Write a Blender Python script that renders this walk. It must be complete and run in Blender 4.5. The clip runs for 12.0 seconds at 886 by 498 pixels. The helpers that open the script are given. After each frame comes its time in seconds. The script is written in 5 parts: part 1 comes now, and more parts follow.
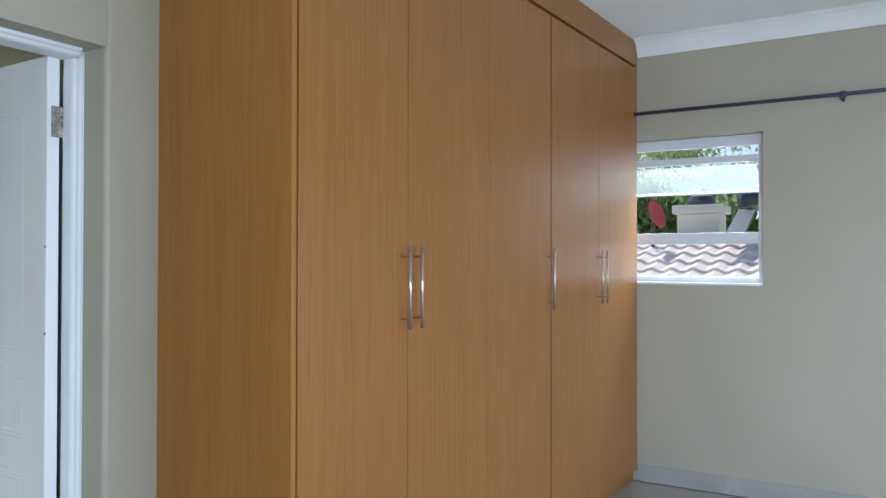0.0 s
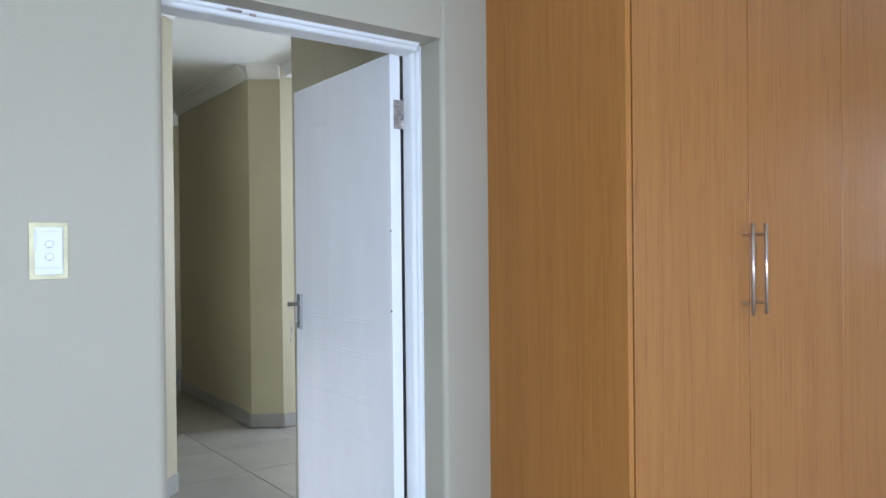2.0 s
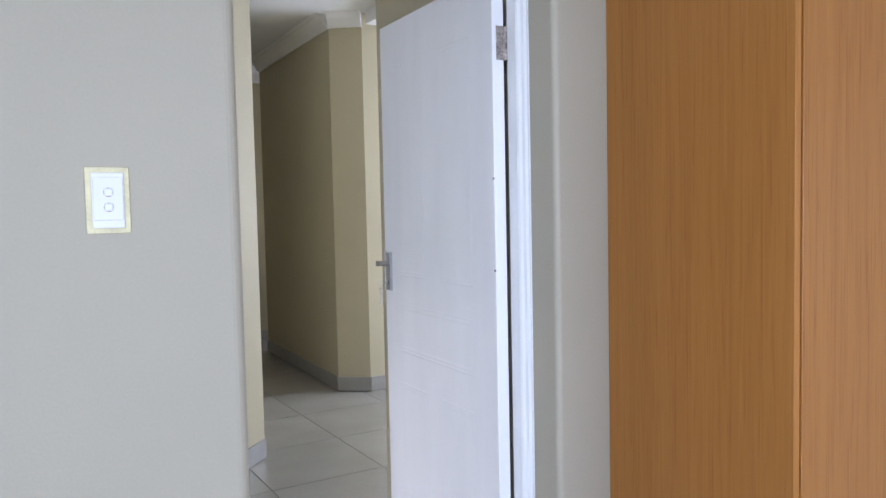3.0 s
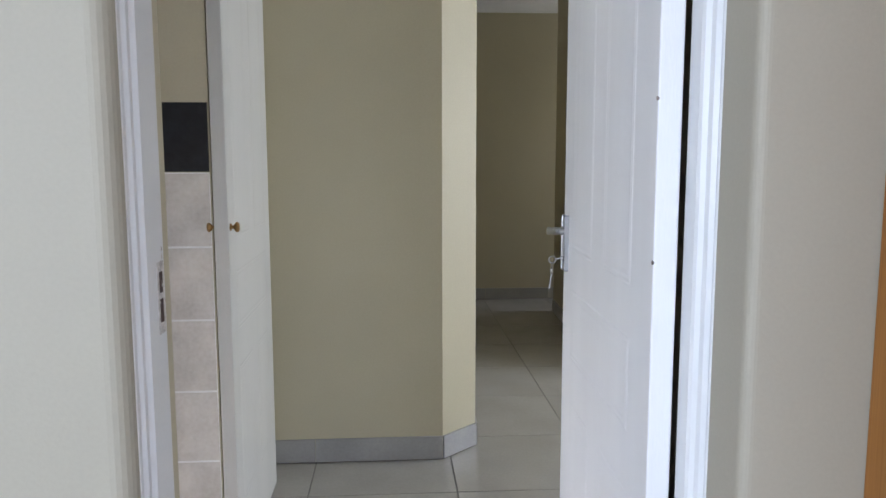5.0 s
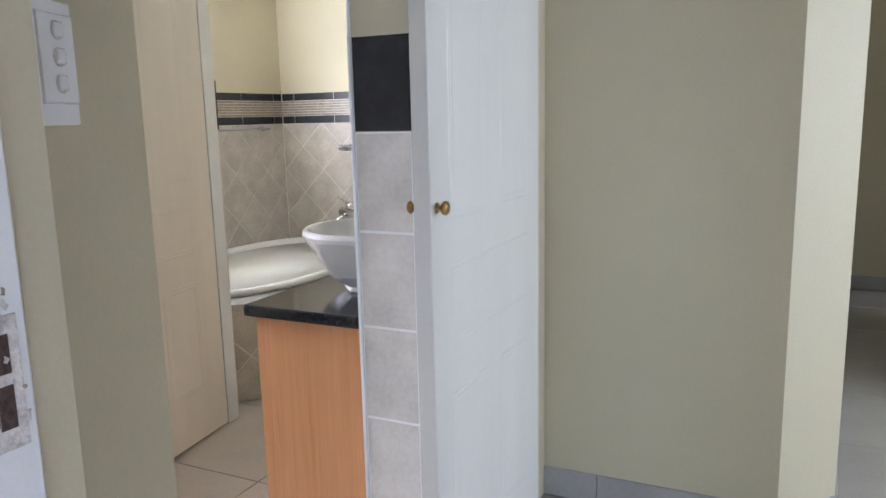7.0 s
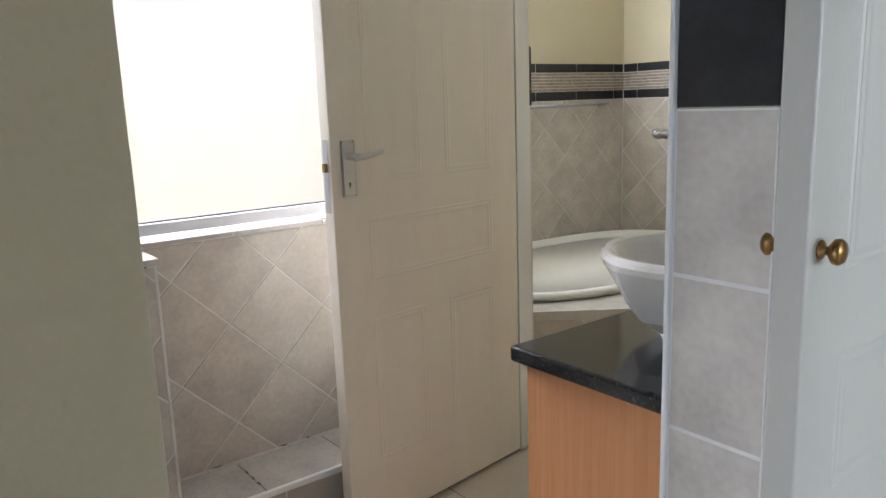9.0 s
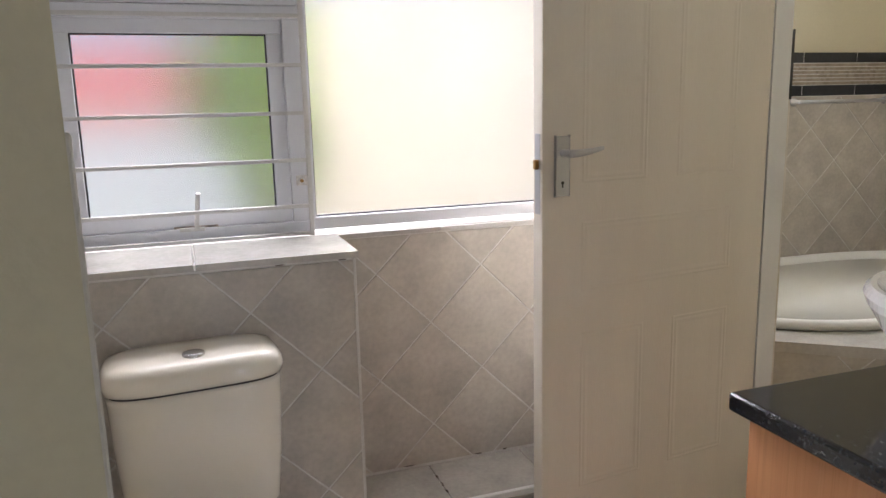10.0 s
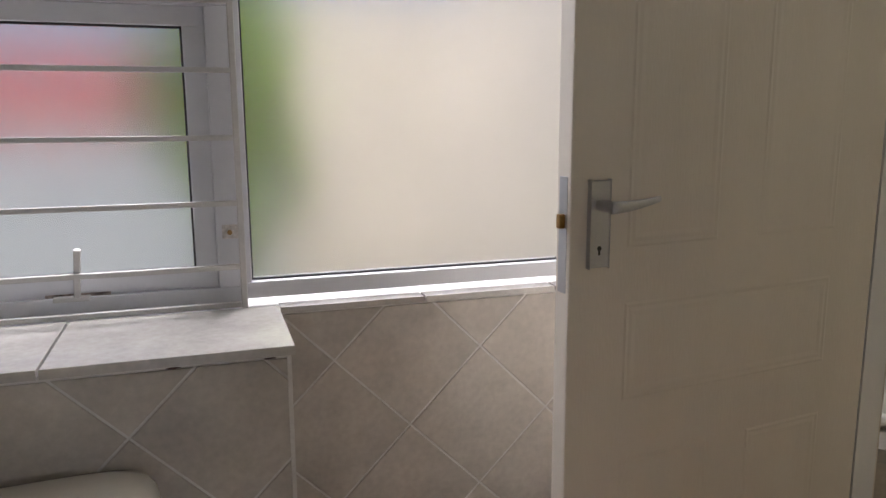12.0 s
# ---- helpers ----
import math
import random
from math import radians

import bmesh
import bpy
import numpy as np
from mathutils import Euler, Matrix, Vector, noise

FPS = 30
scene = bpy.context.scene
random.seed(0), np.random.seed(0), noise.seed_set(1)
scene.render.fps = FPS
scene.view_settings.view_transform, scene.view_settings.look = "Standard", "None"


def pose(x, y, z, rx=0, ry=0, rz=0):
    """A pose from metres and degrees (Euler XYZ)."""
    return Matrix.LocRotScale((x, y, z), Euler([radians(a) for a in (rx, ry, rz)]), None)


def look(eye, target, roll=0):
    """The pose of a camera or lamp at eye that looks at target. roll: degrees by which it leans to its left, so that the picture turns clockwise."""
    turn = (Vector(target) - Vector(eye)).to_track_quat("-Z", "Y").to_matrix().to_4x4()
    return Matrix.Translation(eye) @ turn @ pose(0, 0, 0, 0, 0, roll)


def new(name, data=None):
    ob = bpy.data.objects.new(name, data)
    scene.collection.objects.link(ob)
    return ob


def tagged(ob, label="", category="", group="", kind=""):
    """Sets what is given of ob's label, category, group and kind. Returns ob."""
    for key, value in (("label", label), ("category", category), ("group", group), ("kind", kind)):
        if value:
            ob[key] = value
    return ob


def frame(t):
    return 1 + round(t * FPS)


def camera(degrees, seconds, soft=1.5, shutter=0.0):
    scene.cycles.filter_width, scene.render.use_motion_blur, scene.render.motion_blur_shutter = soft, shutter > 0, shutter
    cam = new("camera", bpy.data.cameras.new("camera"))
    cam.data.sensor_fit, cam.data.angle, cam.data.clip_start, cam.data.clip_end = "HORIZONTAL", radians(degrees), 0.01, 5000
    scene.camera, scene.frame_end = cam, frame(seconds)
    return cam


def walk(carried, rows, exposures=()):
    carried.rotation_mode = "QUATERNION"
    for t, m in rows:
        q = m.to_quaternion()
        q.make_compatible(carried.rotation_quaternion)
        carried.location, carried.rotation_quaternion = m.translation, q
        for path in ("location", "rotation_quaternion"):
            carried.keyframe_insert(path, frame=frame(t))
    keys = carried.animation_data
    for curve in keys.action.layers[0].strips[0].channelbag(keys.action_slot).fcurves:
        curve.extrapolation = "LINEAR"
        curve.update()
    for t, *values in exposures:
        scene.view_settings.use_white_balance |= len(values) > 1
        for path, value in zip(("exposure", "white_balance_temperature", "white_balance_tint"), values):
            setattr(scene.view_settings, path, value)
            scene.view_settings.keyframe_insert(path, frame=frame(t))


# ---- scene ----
cam = camera(61.4, 12.0)
PATH = [
    (0, (-0.752, -2.119, 1.392), (0.967, -1.097, 1.415), 0.1),
    (0.5, (-0.757, -2.124, 1.389), (0.842, -0.925, 1.441), 0.5),
    (1, (-0.782, -2.071, 1.392), (0.671, -0.698, 1.441), 0.4),
    (1.5, (-0.799, -2.027, 1.381), (0.514, -0.518, 1.407), 0.1),
    (1.7, (-0.795, -2.008, 1.366), (0.472, -0.461, 1.389), -0.4),
    (2, (-0.776, -1.965, 1.373), (0.439, -0.376, 1.363), -0.6),
    (2.5, (-0.732, -1.817, 1.377), (0.402, -0.171, 1.319), -1.1),
    (3, (-0.654, -1.65, 1.341), (0.382, 0.057, 1.23), -1.2),
    (4.8, (0.123, -1.102, 1.323), (0.359, 0.87, 1.092), -0.2),
    (5, (0.21, -1.049, 1.324), (0.338, 0.932, 1.085), -0.1),
    (5.5, (0.338, -0.826, 1.32), (0.194, 1.15, 1.048), -0.3),
    (6, (0.393, -0.553, 1.317), (-0.002, 1.385, 1.016), -0.5),
    (6.5, (0.44, -0.375, 1.327), (-0.207, 1.488, 0.994), -0.9),
    (7, (0.426, -0.216, 1.316), (-0.432, 1.557, 0.967), -1.3),
    (8.8, (0.156, 0.371, 1.313), (-1.366, 1.603, 0.907), -1.1),
    (9, (0.123, 0.362, 1.305), (-1.436, 1.555, 0.92), -2.0),
    (9.5, (0.048, 0.431, 1.292), (-1.654, 1.413, 0.92), -2.5),
    (10, (0.001, 0.528, 1.291), (-1.858, 1.162, 0.913), -1.4),
    (10.5, (-0.032, 0.595, 1.285), (-1.957, 0.965, 0.887), -1.0),
    (11, (-0.175, 0.626, 1.299), (-2.112, 0.936, 0.908), -1.0),
    (11.5, (-0.366, 0.686, 1.311), (-2.288, 1.102, 0.946), -0.9),
    (12, (-0.559, 0.783, 1.316), (-2.435, 1.384, 0.969), -0.3),
]
EXPOSURES = [(0.0, -0.16, 5800, 8), (0.5, -0.06, 5720, 7), (1.0, 0.04, 5580, 7), (1.5, 0.17, 5500, 8), (2.5, 0.18, 5750, 18), (3.2, 0.18, 5850, 20), (5.0, 0.15, 6050, 17), (5.5, 0.15, 6000, 17), (7.0, 0.5, 5700, 18), (9.0, 0.18, 5850, 14), (9.5, 0.17, 5950, 16), (10.0, 0.03, 6100, 18), (11.0, -0.40, 6050, 19), (11.5, -0.5, 6100, 20), (12.0, -0.72, 6150, 19)]
walk(cam, [(t, look(eye, aim, roll)) for t, eye, aim, roll in PATH], EXPOSURES)

# ---------- world, sun, large lights ----------
world = bpy.data.worlds.new("world")
scene.world = world
world.use_nodes = True
sky = world.node_tree.nodes.new("ShaderNodeTexSky")
sky.sky_type = "NISHITA"
sky.sun_disc = False
SUN_UP, SUN_TURN = 55, 50
sky.sun_elevation, sky.sun_rotation = radians(SUN_UP), radians(SUN_TURN)
world.node_tree.nodes["Background"].inputs["Strength"].default_value = 0.15
world.node_tree.links.new(sky.outputs[0], world.node_tree.nodes["Background"].inputs["Color"])

sun = new("sun", bpy.data.lights.new("sun", "SUN"))
sun.data.energy, sun.data.angle, sun.data.color = 5.0, radians(0.5), (1.0, 0.95, 0.88)
sd = Vector((math.sin(radians(SUN_TURN)) * math.cos(radians(SUN_UP)), math.cos(radians(SUN_TURN)) * math.cos(radians(SUN_UP)), math.sin(radians(SUN_UP))))
sun.matrix_world = look(sd * 30, (0, 0, 0))


def window_lamp(name, eye, target, sx, sy, watts, colour):
    """Sky light that comes in by an opening; some openings are unseen and added for fill."""
    lamp = new(name, bpy.data.lights.new(name, "AREA"))
    lamp.data.shape, lamp.data.size, lamp.data.size_y = "RECTANGLE", sx, sy
    lamp.data.energy, lamp.data.color = watts, colour
    lamp.matrix_world = look(eye, target)
    return lamp


window_lamp("daylight_patio_door", (1.7, -4.25, 1.05), (1.7, -2.2, -0.4), 2.9, 1.8, 84, (0.78, 0.87, 1.0))
window_lamp("daylight_west_window", (-2.15, -3.05, 1.5), (0, -2.2, 0.3), 1.8, 1.2, 140, (0.76, 0.87, 1.0))
# Fill for the hall, by an unseen opening added on its east side.
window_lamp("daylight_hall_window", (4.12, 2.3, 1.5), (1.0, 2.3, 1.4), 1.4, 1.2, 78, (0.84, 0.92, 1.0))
# Added lamp round the unseen corner, to brighten the dark passage.
window_lamp("daylight_passage_window", (3.12, 5.64, 1.5), (1.0, 5.6, 1.0), 0.5, 1.2, 9, (0.90, 0.95, 1.0))
window_lamp("daylight_bathroom_window", (-3.0, 1.15, 2.68), (-1.0, 1.15, 1.5), 2.2, 0.8, 235, (1.0, 0.975, 0.95))
# Fill lamp aimed upwards from an added opening that the nib hides.
window_lamp("daylight_bath_window", (-2.98, 2.8, 1.6), (-1.0, 3.1, 2.7), 0.75, 0.9, 50, (0.97, 0.98, 0.97))

window_lamp("daylight_bedroom_window", (4.5, -1.35, 2.5), (2.6, -1.0, 0.9), 1.2, 0.6, 90, (0.70, 0.89, 1.0))


# ---------- materials ----------
def material(name, base, rough=0.5, metal=0.0, vary=0.08, scale=3.0, fine=60.0, bump=0.05, tint=None, per_piece=0.0, coat=0.0, stretch=None, spec=0.5):
    """A painted, tiled or metal surface: broad cloudiness, fine grain, a little relief."""
    m = bpy.data.materials.new(name)
    m.use_nodes = True
    n, l = m.node_tree.nodes, m.node_tree.links
    b = n["Principled BSDF"]
    b.inputs["Roughness"].default_value, b.inputs["Metallic"].default_value = rough, metal
    b.inputs["Coat Weight"].default_value = coat
    b.inputs["Specular IOR Level"].default_value = spec
    co = n.new("ShaderNodeTexCoord")
    src = co.outputs["Object"]
    if stretch:
        mp = n.new("ShaderNodeMapping")
        mp.inputs["Scale"].default_value = stretch
        l.new(src, mp.inputs["Vector"])
        src = mp.outputs["Vector"]
    if per_piece:
        info = n.new("ShaderNodeObjectInfo")
        add = n.new("ShaderNodeVectorMath")
        mul = n.new("ShaderNodeMath")
        mul.operation, mul.inputs[1].default_value = "MULTIPLY", 37.0
        l.new(info.outputs["Random"], mul.inputs[0])
        l.new(src, add.inputs[0])
        l.new(mul.outputs[0], add.inputs[1])
        src = add.outputs[0]
    big, small = n.new("ShaderNodeTexNoise"), n.new("ShaderNodeTexNoise")
    for tex, s, d in ((big, scale, 5.0), (small, fine, 3.0)):
        tex.inputs["Scale"].default_value, tex.inputs["Detail"].default_value = s, d
        l.new(src, tex.inputs["Vector"])
    ramp = n.new("ShaderNodeValToRGB")
    lo = [c * (1 - vary) for c in base]
    hi = tint or [min(1, c * (1 + vary)) for c in base]
    ramp.color_ramp.elements[0].position, ramp.color_ramp.elements[1].position = 0.32, 0.68
    ramp.color_ramp.elements[0].color, ramp.color_ramp.elements[1].color = (*lo, 1), (*hi, 1)
    l.new(big.outputs["Fac"], ramp.inputs["Fac"])
    last = ramp.outputs["Color"]
    mix = n.new("ShaderNodeMix")
    mix.data_type, mix.blend_type = "RGBA", "OVERLAY"
    mix.inputs["Factor"].default_value = min(1.0, vary * 1.5)
    l.new(last, mix.inputs["A"])
    l.new(small.outputs["Fac"], mix.inputs["B"])
    last = mix.outputs["Result"]
    if per_piece:
        hsv = n.new("ShaderNodeHueSaturation")
        rng = n.new("ShaderNodeMapRange")
        rng.inputs["To Min"].default_value, rng.inputs["To Max"].default_value = 1 - per_piece, 1 + per_piece
        l.new(info.outputs["Random"], rng.inputs["Value"])
        l.new(rng.outputs["Result"], hsv.inputs["Value"])
        l.new(last, hsv.inputs["Color"])
        last = hsv.outputs["Color"]
    l.new(last, b.inputs["Base Color"])
    rr = n.new("ShaderNodeMapRange")
    rr.inputs["To Min"].default_value, rr.inputs["To Max"].default_value = max(0.02, rough - 0.03), min(1.0, rough + 0.03)
    l.new(big.outputs["Fac"], rr.inputs["Value"])
    l.new(rr.outputs["Result"], b.inputs["Roughness"])
    if bump:
        bp = n.new("ShaderNodeBump")
        bp.inputs["Strength"].default_value, bp.inputs["Distance"].default_value = bump, 0.01
        l.new(small.outputs["Fac"], bp.inputs["Height"])
        l.new(bp.outputs["Normal"], b.inputs["Normal"])
    return m


def wood(name, dark, light, rough=0.38, coat=0.15, scale=1.0, pores=0.8):
    """Straight vertical oak-like foil: long fibres and broad tonal bands."""
    m = bpy.data.materials.new(name)
    m.use_nodes = True
    n, l = m.node_tree.nodes, m.node_tree.links
    b = n["Principled BSDF"]
    b.inputs["Coat Weight"].default_value, b.inputs["Coat Roughness"].default_value = coat, 0.24
    b.inputs["Specular IOR Level"].default_value = 0.3
    co, info = n.new("ShaderNodeTexCoord"), n.new("ShaderNodeObjectInfo")
    mul, add = n.new("ShaderNodeMath"), n.new("ShaderNodeVectorMath")
    mul.operation, mul.inputs[1].default_value = "MULTIPLY", 23.0
    l.new(info.outputs["Random"], mul.inputs[0])
    l.new(co.outputs["Object"], add.inputs[0])
    l.new(mul.outputs[0], add.inputs[1])
    outs = []
    for sx, sz, s, d in ((90, 1.6, 1.0, 4.0), (14, 0.35, 1.0, 3.0), (210, 3.0, 1.0, 3.0)):
        mp, tex = n.new("ShaderNodeMapping"), n.new("ShaderNodeTexNoise")
        mp.inputs["Scale"].default_value = (sx * scale, sx * scale, sz * scale)
        tex.inputs["Scale"].default_value, tex.inputs["Detail"].default_value = s, d
        tex.inputs["Distortion"].default_value = 1.2
        l.new(add.outputs[0], mp.inputs["Vector"])
        l.new(mp.outputs["Vector"], tex.inputs["Vector"])
        outs.append(tex.outputs["Fac"])
    a = n.new("ShaderNodeMath")
    a.operation = "MULTIPLY_ADD"
    a.inputs[1].default_value = 0.55
    half = n.new("ShaderNodeMath")
    half.operation, half.inputs[1].default_value = "MULTIPLY", 0.45
    l.new(outs[1], half.inputs[0])
    l.new(outs[0], a.inputs[0])
    l.new(half.outputs[0], a.inputs[2])
    ramp = n.new("ShaderNodeValToRGB")
    ramp.color_ramp.elements[0].position, ramp.color_ramp.elements[1].position = 0.30, 0.68
    ramp.color_ramp.elements[0].color, ramp.color_ramp.elements[1].color = (*dark, 1), (*light, 1)
    l.new(a.outputs[0], ramp.inputs["Fac"])
    pore, mul2 = n.new("ShaderNodeValToRGB"), n.new("ShaderNodeMix")
    pore.color_ramp.elements[0].position, pore.color_ramp.elements[1].position = 0.54, 0.70
    pore.color_ramp.elements[0].color, pore.color_ramp.elements[1].color = (1, 1, 1, 1), (0.64, 0.57, 0.48, 1)
    l.new(outs[2], pore.inputs["Fac"])
    mul2.data_type, mul2.blend_type = "RGBA", "MULTIPLY"
    mul2.inputs["Factor"].default_value = pores
    l.new(ramp.outputs["Color"], mul2.inputs["A"])
    l.new(pore.outputs["Color"], mul2.inputs["B"])
    l.new(mul2.outputs["Result"], b.inputs["Base Color"])
    rr = n.new("ShaderNodeMapRange")
    rr.inputs["To Min"].default_value, rr.inputs["To Max"].default_value = rough - 0.06, rough + 0.08
    l.new(outs[2], rr.inputs["Value"])
    l.new(rr.outputs["Result"], b.inputs["Roughness"])
    bp = n.new("ShaderNodeBump")
    bp.inputs["Strength"].default_value, bp.inputs["Distance"].default_value = 0.06, 0.002
    l.new(outs[0], bp.inputs["Height"])
    l.new(bp.outputs["Normal"], b.inputs["Normal"])
    return m


def glass(name, rough, colour=(1, 1, 1), bump=0.0):
    m = bpy.data.materials.new(name)
    m.use_nodes = True
    n, l = m.node_tree.nodes, m.node_tree.links
    b = n["Principled BSDF"]
    b.inputs["Base Color"].default_value = (*colour, 1)
    b.inputs["Transmission Weight"].default_value, b.inputs["Roughness"].default_value = 1.0, rough
    b.inputs["IOR"].default_value = 1.45
    if bump:
        t, bp = n.new("ShaderNodeTexNoise"), n.new("ShaderNodeBump")
        t.inputs["Scale"].default_value = 400
        bp.inputs["Strength"].default_value, bp.inputs["Distance"].default_value = bump, 0.002
        l.new(t.outputs["Fac"], bp.inputs["Height"])
        l.new(bp.outputs["Normal"], b.inputs["Normal"])
    return m


def leaf(name, base, vary):
    """Thin leaves that let sunlight through."""
    m = material(name, base, 0.5, vary=vary, scale=4, fine=30, bump=0.05)
    n, l = m.node_tree.nodes, m.node_tree.links
    tr, mix = n.new("ShaderNodeBsdfTranslucent"), n.new("ShaderNodeMixShader")
    tr.inputs["Color"].default_value = (base[0] * 2.2, base[1] * 2.4, base[2] * 1.8, 1)
    mix.inputs["Fac"].default_value = 0.5
    l.new(n["Principled BSDF"].outputs[0], mix.inputs[1])
    l.new(tr.outputs[0], mix.inputs[2])
    l.new(mix.outputs[0], n["Material Output"].inputs["Surface"])
    return m


def granite(name):
    m = material(name, (0.012, 0.013, 0.016), 0.12, vary=0.3, scale=40, fine=300, bump=0.0)
    n, l = m.node_tree.nodes, m.node_tree.links
    v, co, ramp, mix = n.new("ShaderNodeTexVoronoi"), n.new("ShaderNodeTexCoord"), n.new("ShaderNodeValToRGB"), n.new("ShaderNodeMix")
    v.inputs["Scale"].default_value = 330
    l.new(co.outputs["Object"], v.inputs["Vector"])
    sep = n.new("ShaderNodeSeparateColor")
    l.new(v.outputs["Color"], sep.inputs["Color"])
    ramp.color_ramp.elements[0].position, ramp.color_ramp.elements[1].position = 0.88, 1.0
    l.new(sep.outputs[0], ramp.inputs["Fac"])
    mix.data_type = "RGBA"
    b = n["Principled BSDF"]
    old = b.inputs["Base Color"].links[0].from_socket
    l.new(ramp.outputs["Color"], mix.inputs["Factor"])
    l.new(old, mix.inputs["A"])
    mix.inputs["B"].default_value = (0.06, 0.065, 0.065, 1)
    l.new(mix.outputs["Result"], b.inputs["Base Color"])
    return m


PAINT_GREY = material("paint_cream_bedroom", (0.395, 0.363, 0.284), 0.6, vary=0.03, scale=1.5, fine=140, bump=0.04)
PAINT_YELLOW = material("paint_pale_yellow", (0.515, 0.465, 0.325), 0.6, vary=0.04, scale=1.5, fine=140, bump=0.04)
PAINT_CEIL = material("paint_ceiling_white", (0.80, 0.80, 0.79), 0.8, vary=0.02, scale=2, fine=200, bump=0.03)
PLASTER_COVE = material("plaster_cornice_white", (0.78, 0.77, 0.75), 0.7, vary=0.03, scale=4, fine=120, bump=0.03)
GLOSS_WHITE = material("enamel_white", (0.76, 0.77, 0.77), 0.32, vary=0.03, scale=5, fine=90, bump=0.05)
DOOR_WHITE = material("door_paint_white", (0.84, 0.84, 0.84), 0.42, vary=0.035, scale=4, fine=160, bump=0.06, stretch=(1.5, 1.5, 0.25))
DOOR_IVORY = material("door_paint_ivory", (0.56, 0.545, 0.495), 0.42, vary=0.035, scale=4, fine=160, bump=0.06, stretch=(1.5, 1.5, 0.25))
DOOR_CREAM = material("door_paint_cream", (0.735, 0.685, 0.60), 0.42, vary=0.04, scale=4, fine=160, bump=0.06, stretch=(1.5, 1.5, 0.25))
BEECH = wood("wardrobe_oak_foil", (0.268, 0.106, 0.020), (0.328, 0.138, 0.030), rough=0.40, coat=0.4, pores=0.75)
BEECH_END = wood("wardrobe_oak_foil_end", (0.295, 0.118, 0.021), (0.372, 0.158, 0.034), rough=0.42, coat=0.1, pores=0.6)
# Dark tone that paints the shade in one wardrobe door gap.
GAP_SHADE = material("gap_shade_red_brown", (0.085, 0.030, 0.012), 0.5, vary=0.2, scale=20, fine=120, bump=0.03)
VANITY_WOOD = wood("vanity_beech_foil", (0.50, 0.225, 0.095), (0.60, 0.305, 0.145), rough=0.4, pores=0.3)
TILE_WALL = material("tile_stone_beige", (0.49, 0.45, 0.395), 0.30, vary=0.13, scale=8, fine=70, bump=0.03, per_piece=0.025)
TILE_COL = material("tile_stone_grey", (0.63, 0.59, 0.535), 0.32, vary=0.13, scale=9, fine=80, bump=0.03, per_piece=0.04)
TILE_FLOOR = material("tile_floor_porcelain", (0.36, 0.34, 0.31), 0.2, vary=0.06, scale=3, fine=90, bump=0.015, per_piece=0.03)
TILE_FLOOR_BATH = material("tile_floor_bathroom_cream", (0.56, 0.51, 0.44), 0.25, vary=0.06, scale=3, fine=90, bump=0.015, per_piece=0.03)
TILE_SILL = material("tile_sill_cream", (0.51, 0.49, 0.455), 0.10, vary=0.12, scale=8, fine=80, bump=0.008, per_piece=0.03, coat=0.5)
TILE_SKIRT = material("tile_skirting_grey", (0.34, 0.33, 0.315), 0.35, vary=0.08, scale=5, fine=90, bump=0.03, per_piece=0.03)
TILE_BLACK = material("tile_black_slate", (0.014, 0.015, 0.018), 0.3, vary=0.35, scale=14, fine=60, bump=0.06, per_piece=0.1)
TILE_NAVY = material("tile_navy_glazed", (0.010, 0.016, 0.045), 0.16, vary=0.3, scale=14, fine=60, bump=0.04, per_piece=0.1)
MOSAIC = material("tile_mosaic_stone", (0.34, 0.29, 0.24), 0.4, vary=0.4, scale=30, fine=80, bump=0.05, per_piece=0.3)
GROUT = material("grout_light", (0.68, 0.665, 0.63), 0.85, vary=0.12, scale=9, fine=200, bump=0.1)
GROUT_WHITE = material("grout_white", (0.84, 0.83, 0.81), 0.85, vary=0.08, scale=9, fine=200, bump=0.1)
GROUT_DARK = material("grout_floor", (0.16, 0.15, 0.14), 0.85, vary=0.15, scale=9, fine=200, bump=0.1)
CERAMIC = material("ceramic_white", (0.80, 0.80, 0.79), 0.08, vary=0.01, scale=3, fine=50, bump=0.0, coat=0.4)
CERAMIC_CREAM = material("ceramic_ivory", (0.70, 0.655, 0.565), 0.10, vary=0.02, scale=3, fine=50, bump=0.0, coat=0.4)
ACRYLIC = material("acrylic_bath_white", (0.74, 0.74, 0.715), 0.45, vary=0.02, scale=3, fine=50, bump=0.0, spec=0.2)
GRANITE = granite("granite_black")
STEEL = material("steel_brushed", (0.58, 0.54, 0.50), 0.28, 1.0, vary=0.06, scale=8, fine=300, bump=0.02, stretch=(1, 1, 0.1))
CHROME = material("chrome", (0.75, 0.75, 0.75), 0.08, 1.0, vary=0.03, scale=6, fine=100, bump=0.0)
SATIN = material("satin_aluminium", (0.50, 0.50, 0.51), 0.36, 1.0, vary=0.05, scale=9, fine=200, bump=0.02)
BRASS = material("brass_aged", (0.32, 0.19, 0.07), 0.3, 1.0, vary=0.3, scale=30, fine=200, bump=0.05)
ALU_WHITE = material("aluminium_white", (0.62, 0.63, 0.66), 0.35, vary=0.03, scale=6, fine=100, bump=0.02)
BAR_WHITE = material("grille_white_paint", (0.54, 0.53, 0.51), 0.4, vary=0.06, scale=20, fine=150, bump=0.05)
RAIL_DARK = material("curtain_rail_dark_blue", (0.03, 0.04, 0.07), 0.4, vary=0.1, scale=8, fine=100, bump=0.02)
# Black of the gaskets, also painted as shade under the cistern lid.
RUBBER_AND_SHADE = material("gasket_and_shade_black", (0.02, 0.02, 0.022), 0.6, vary=0.1, scale=8, fine=100, bump=0.02)
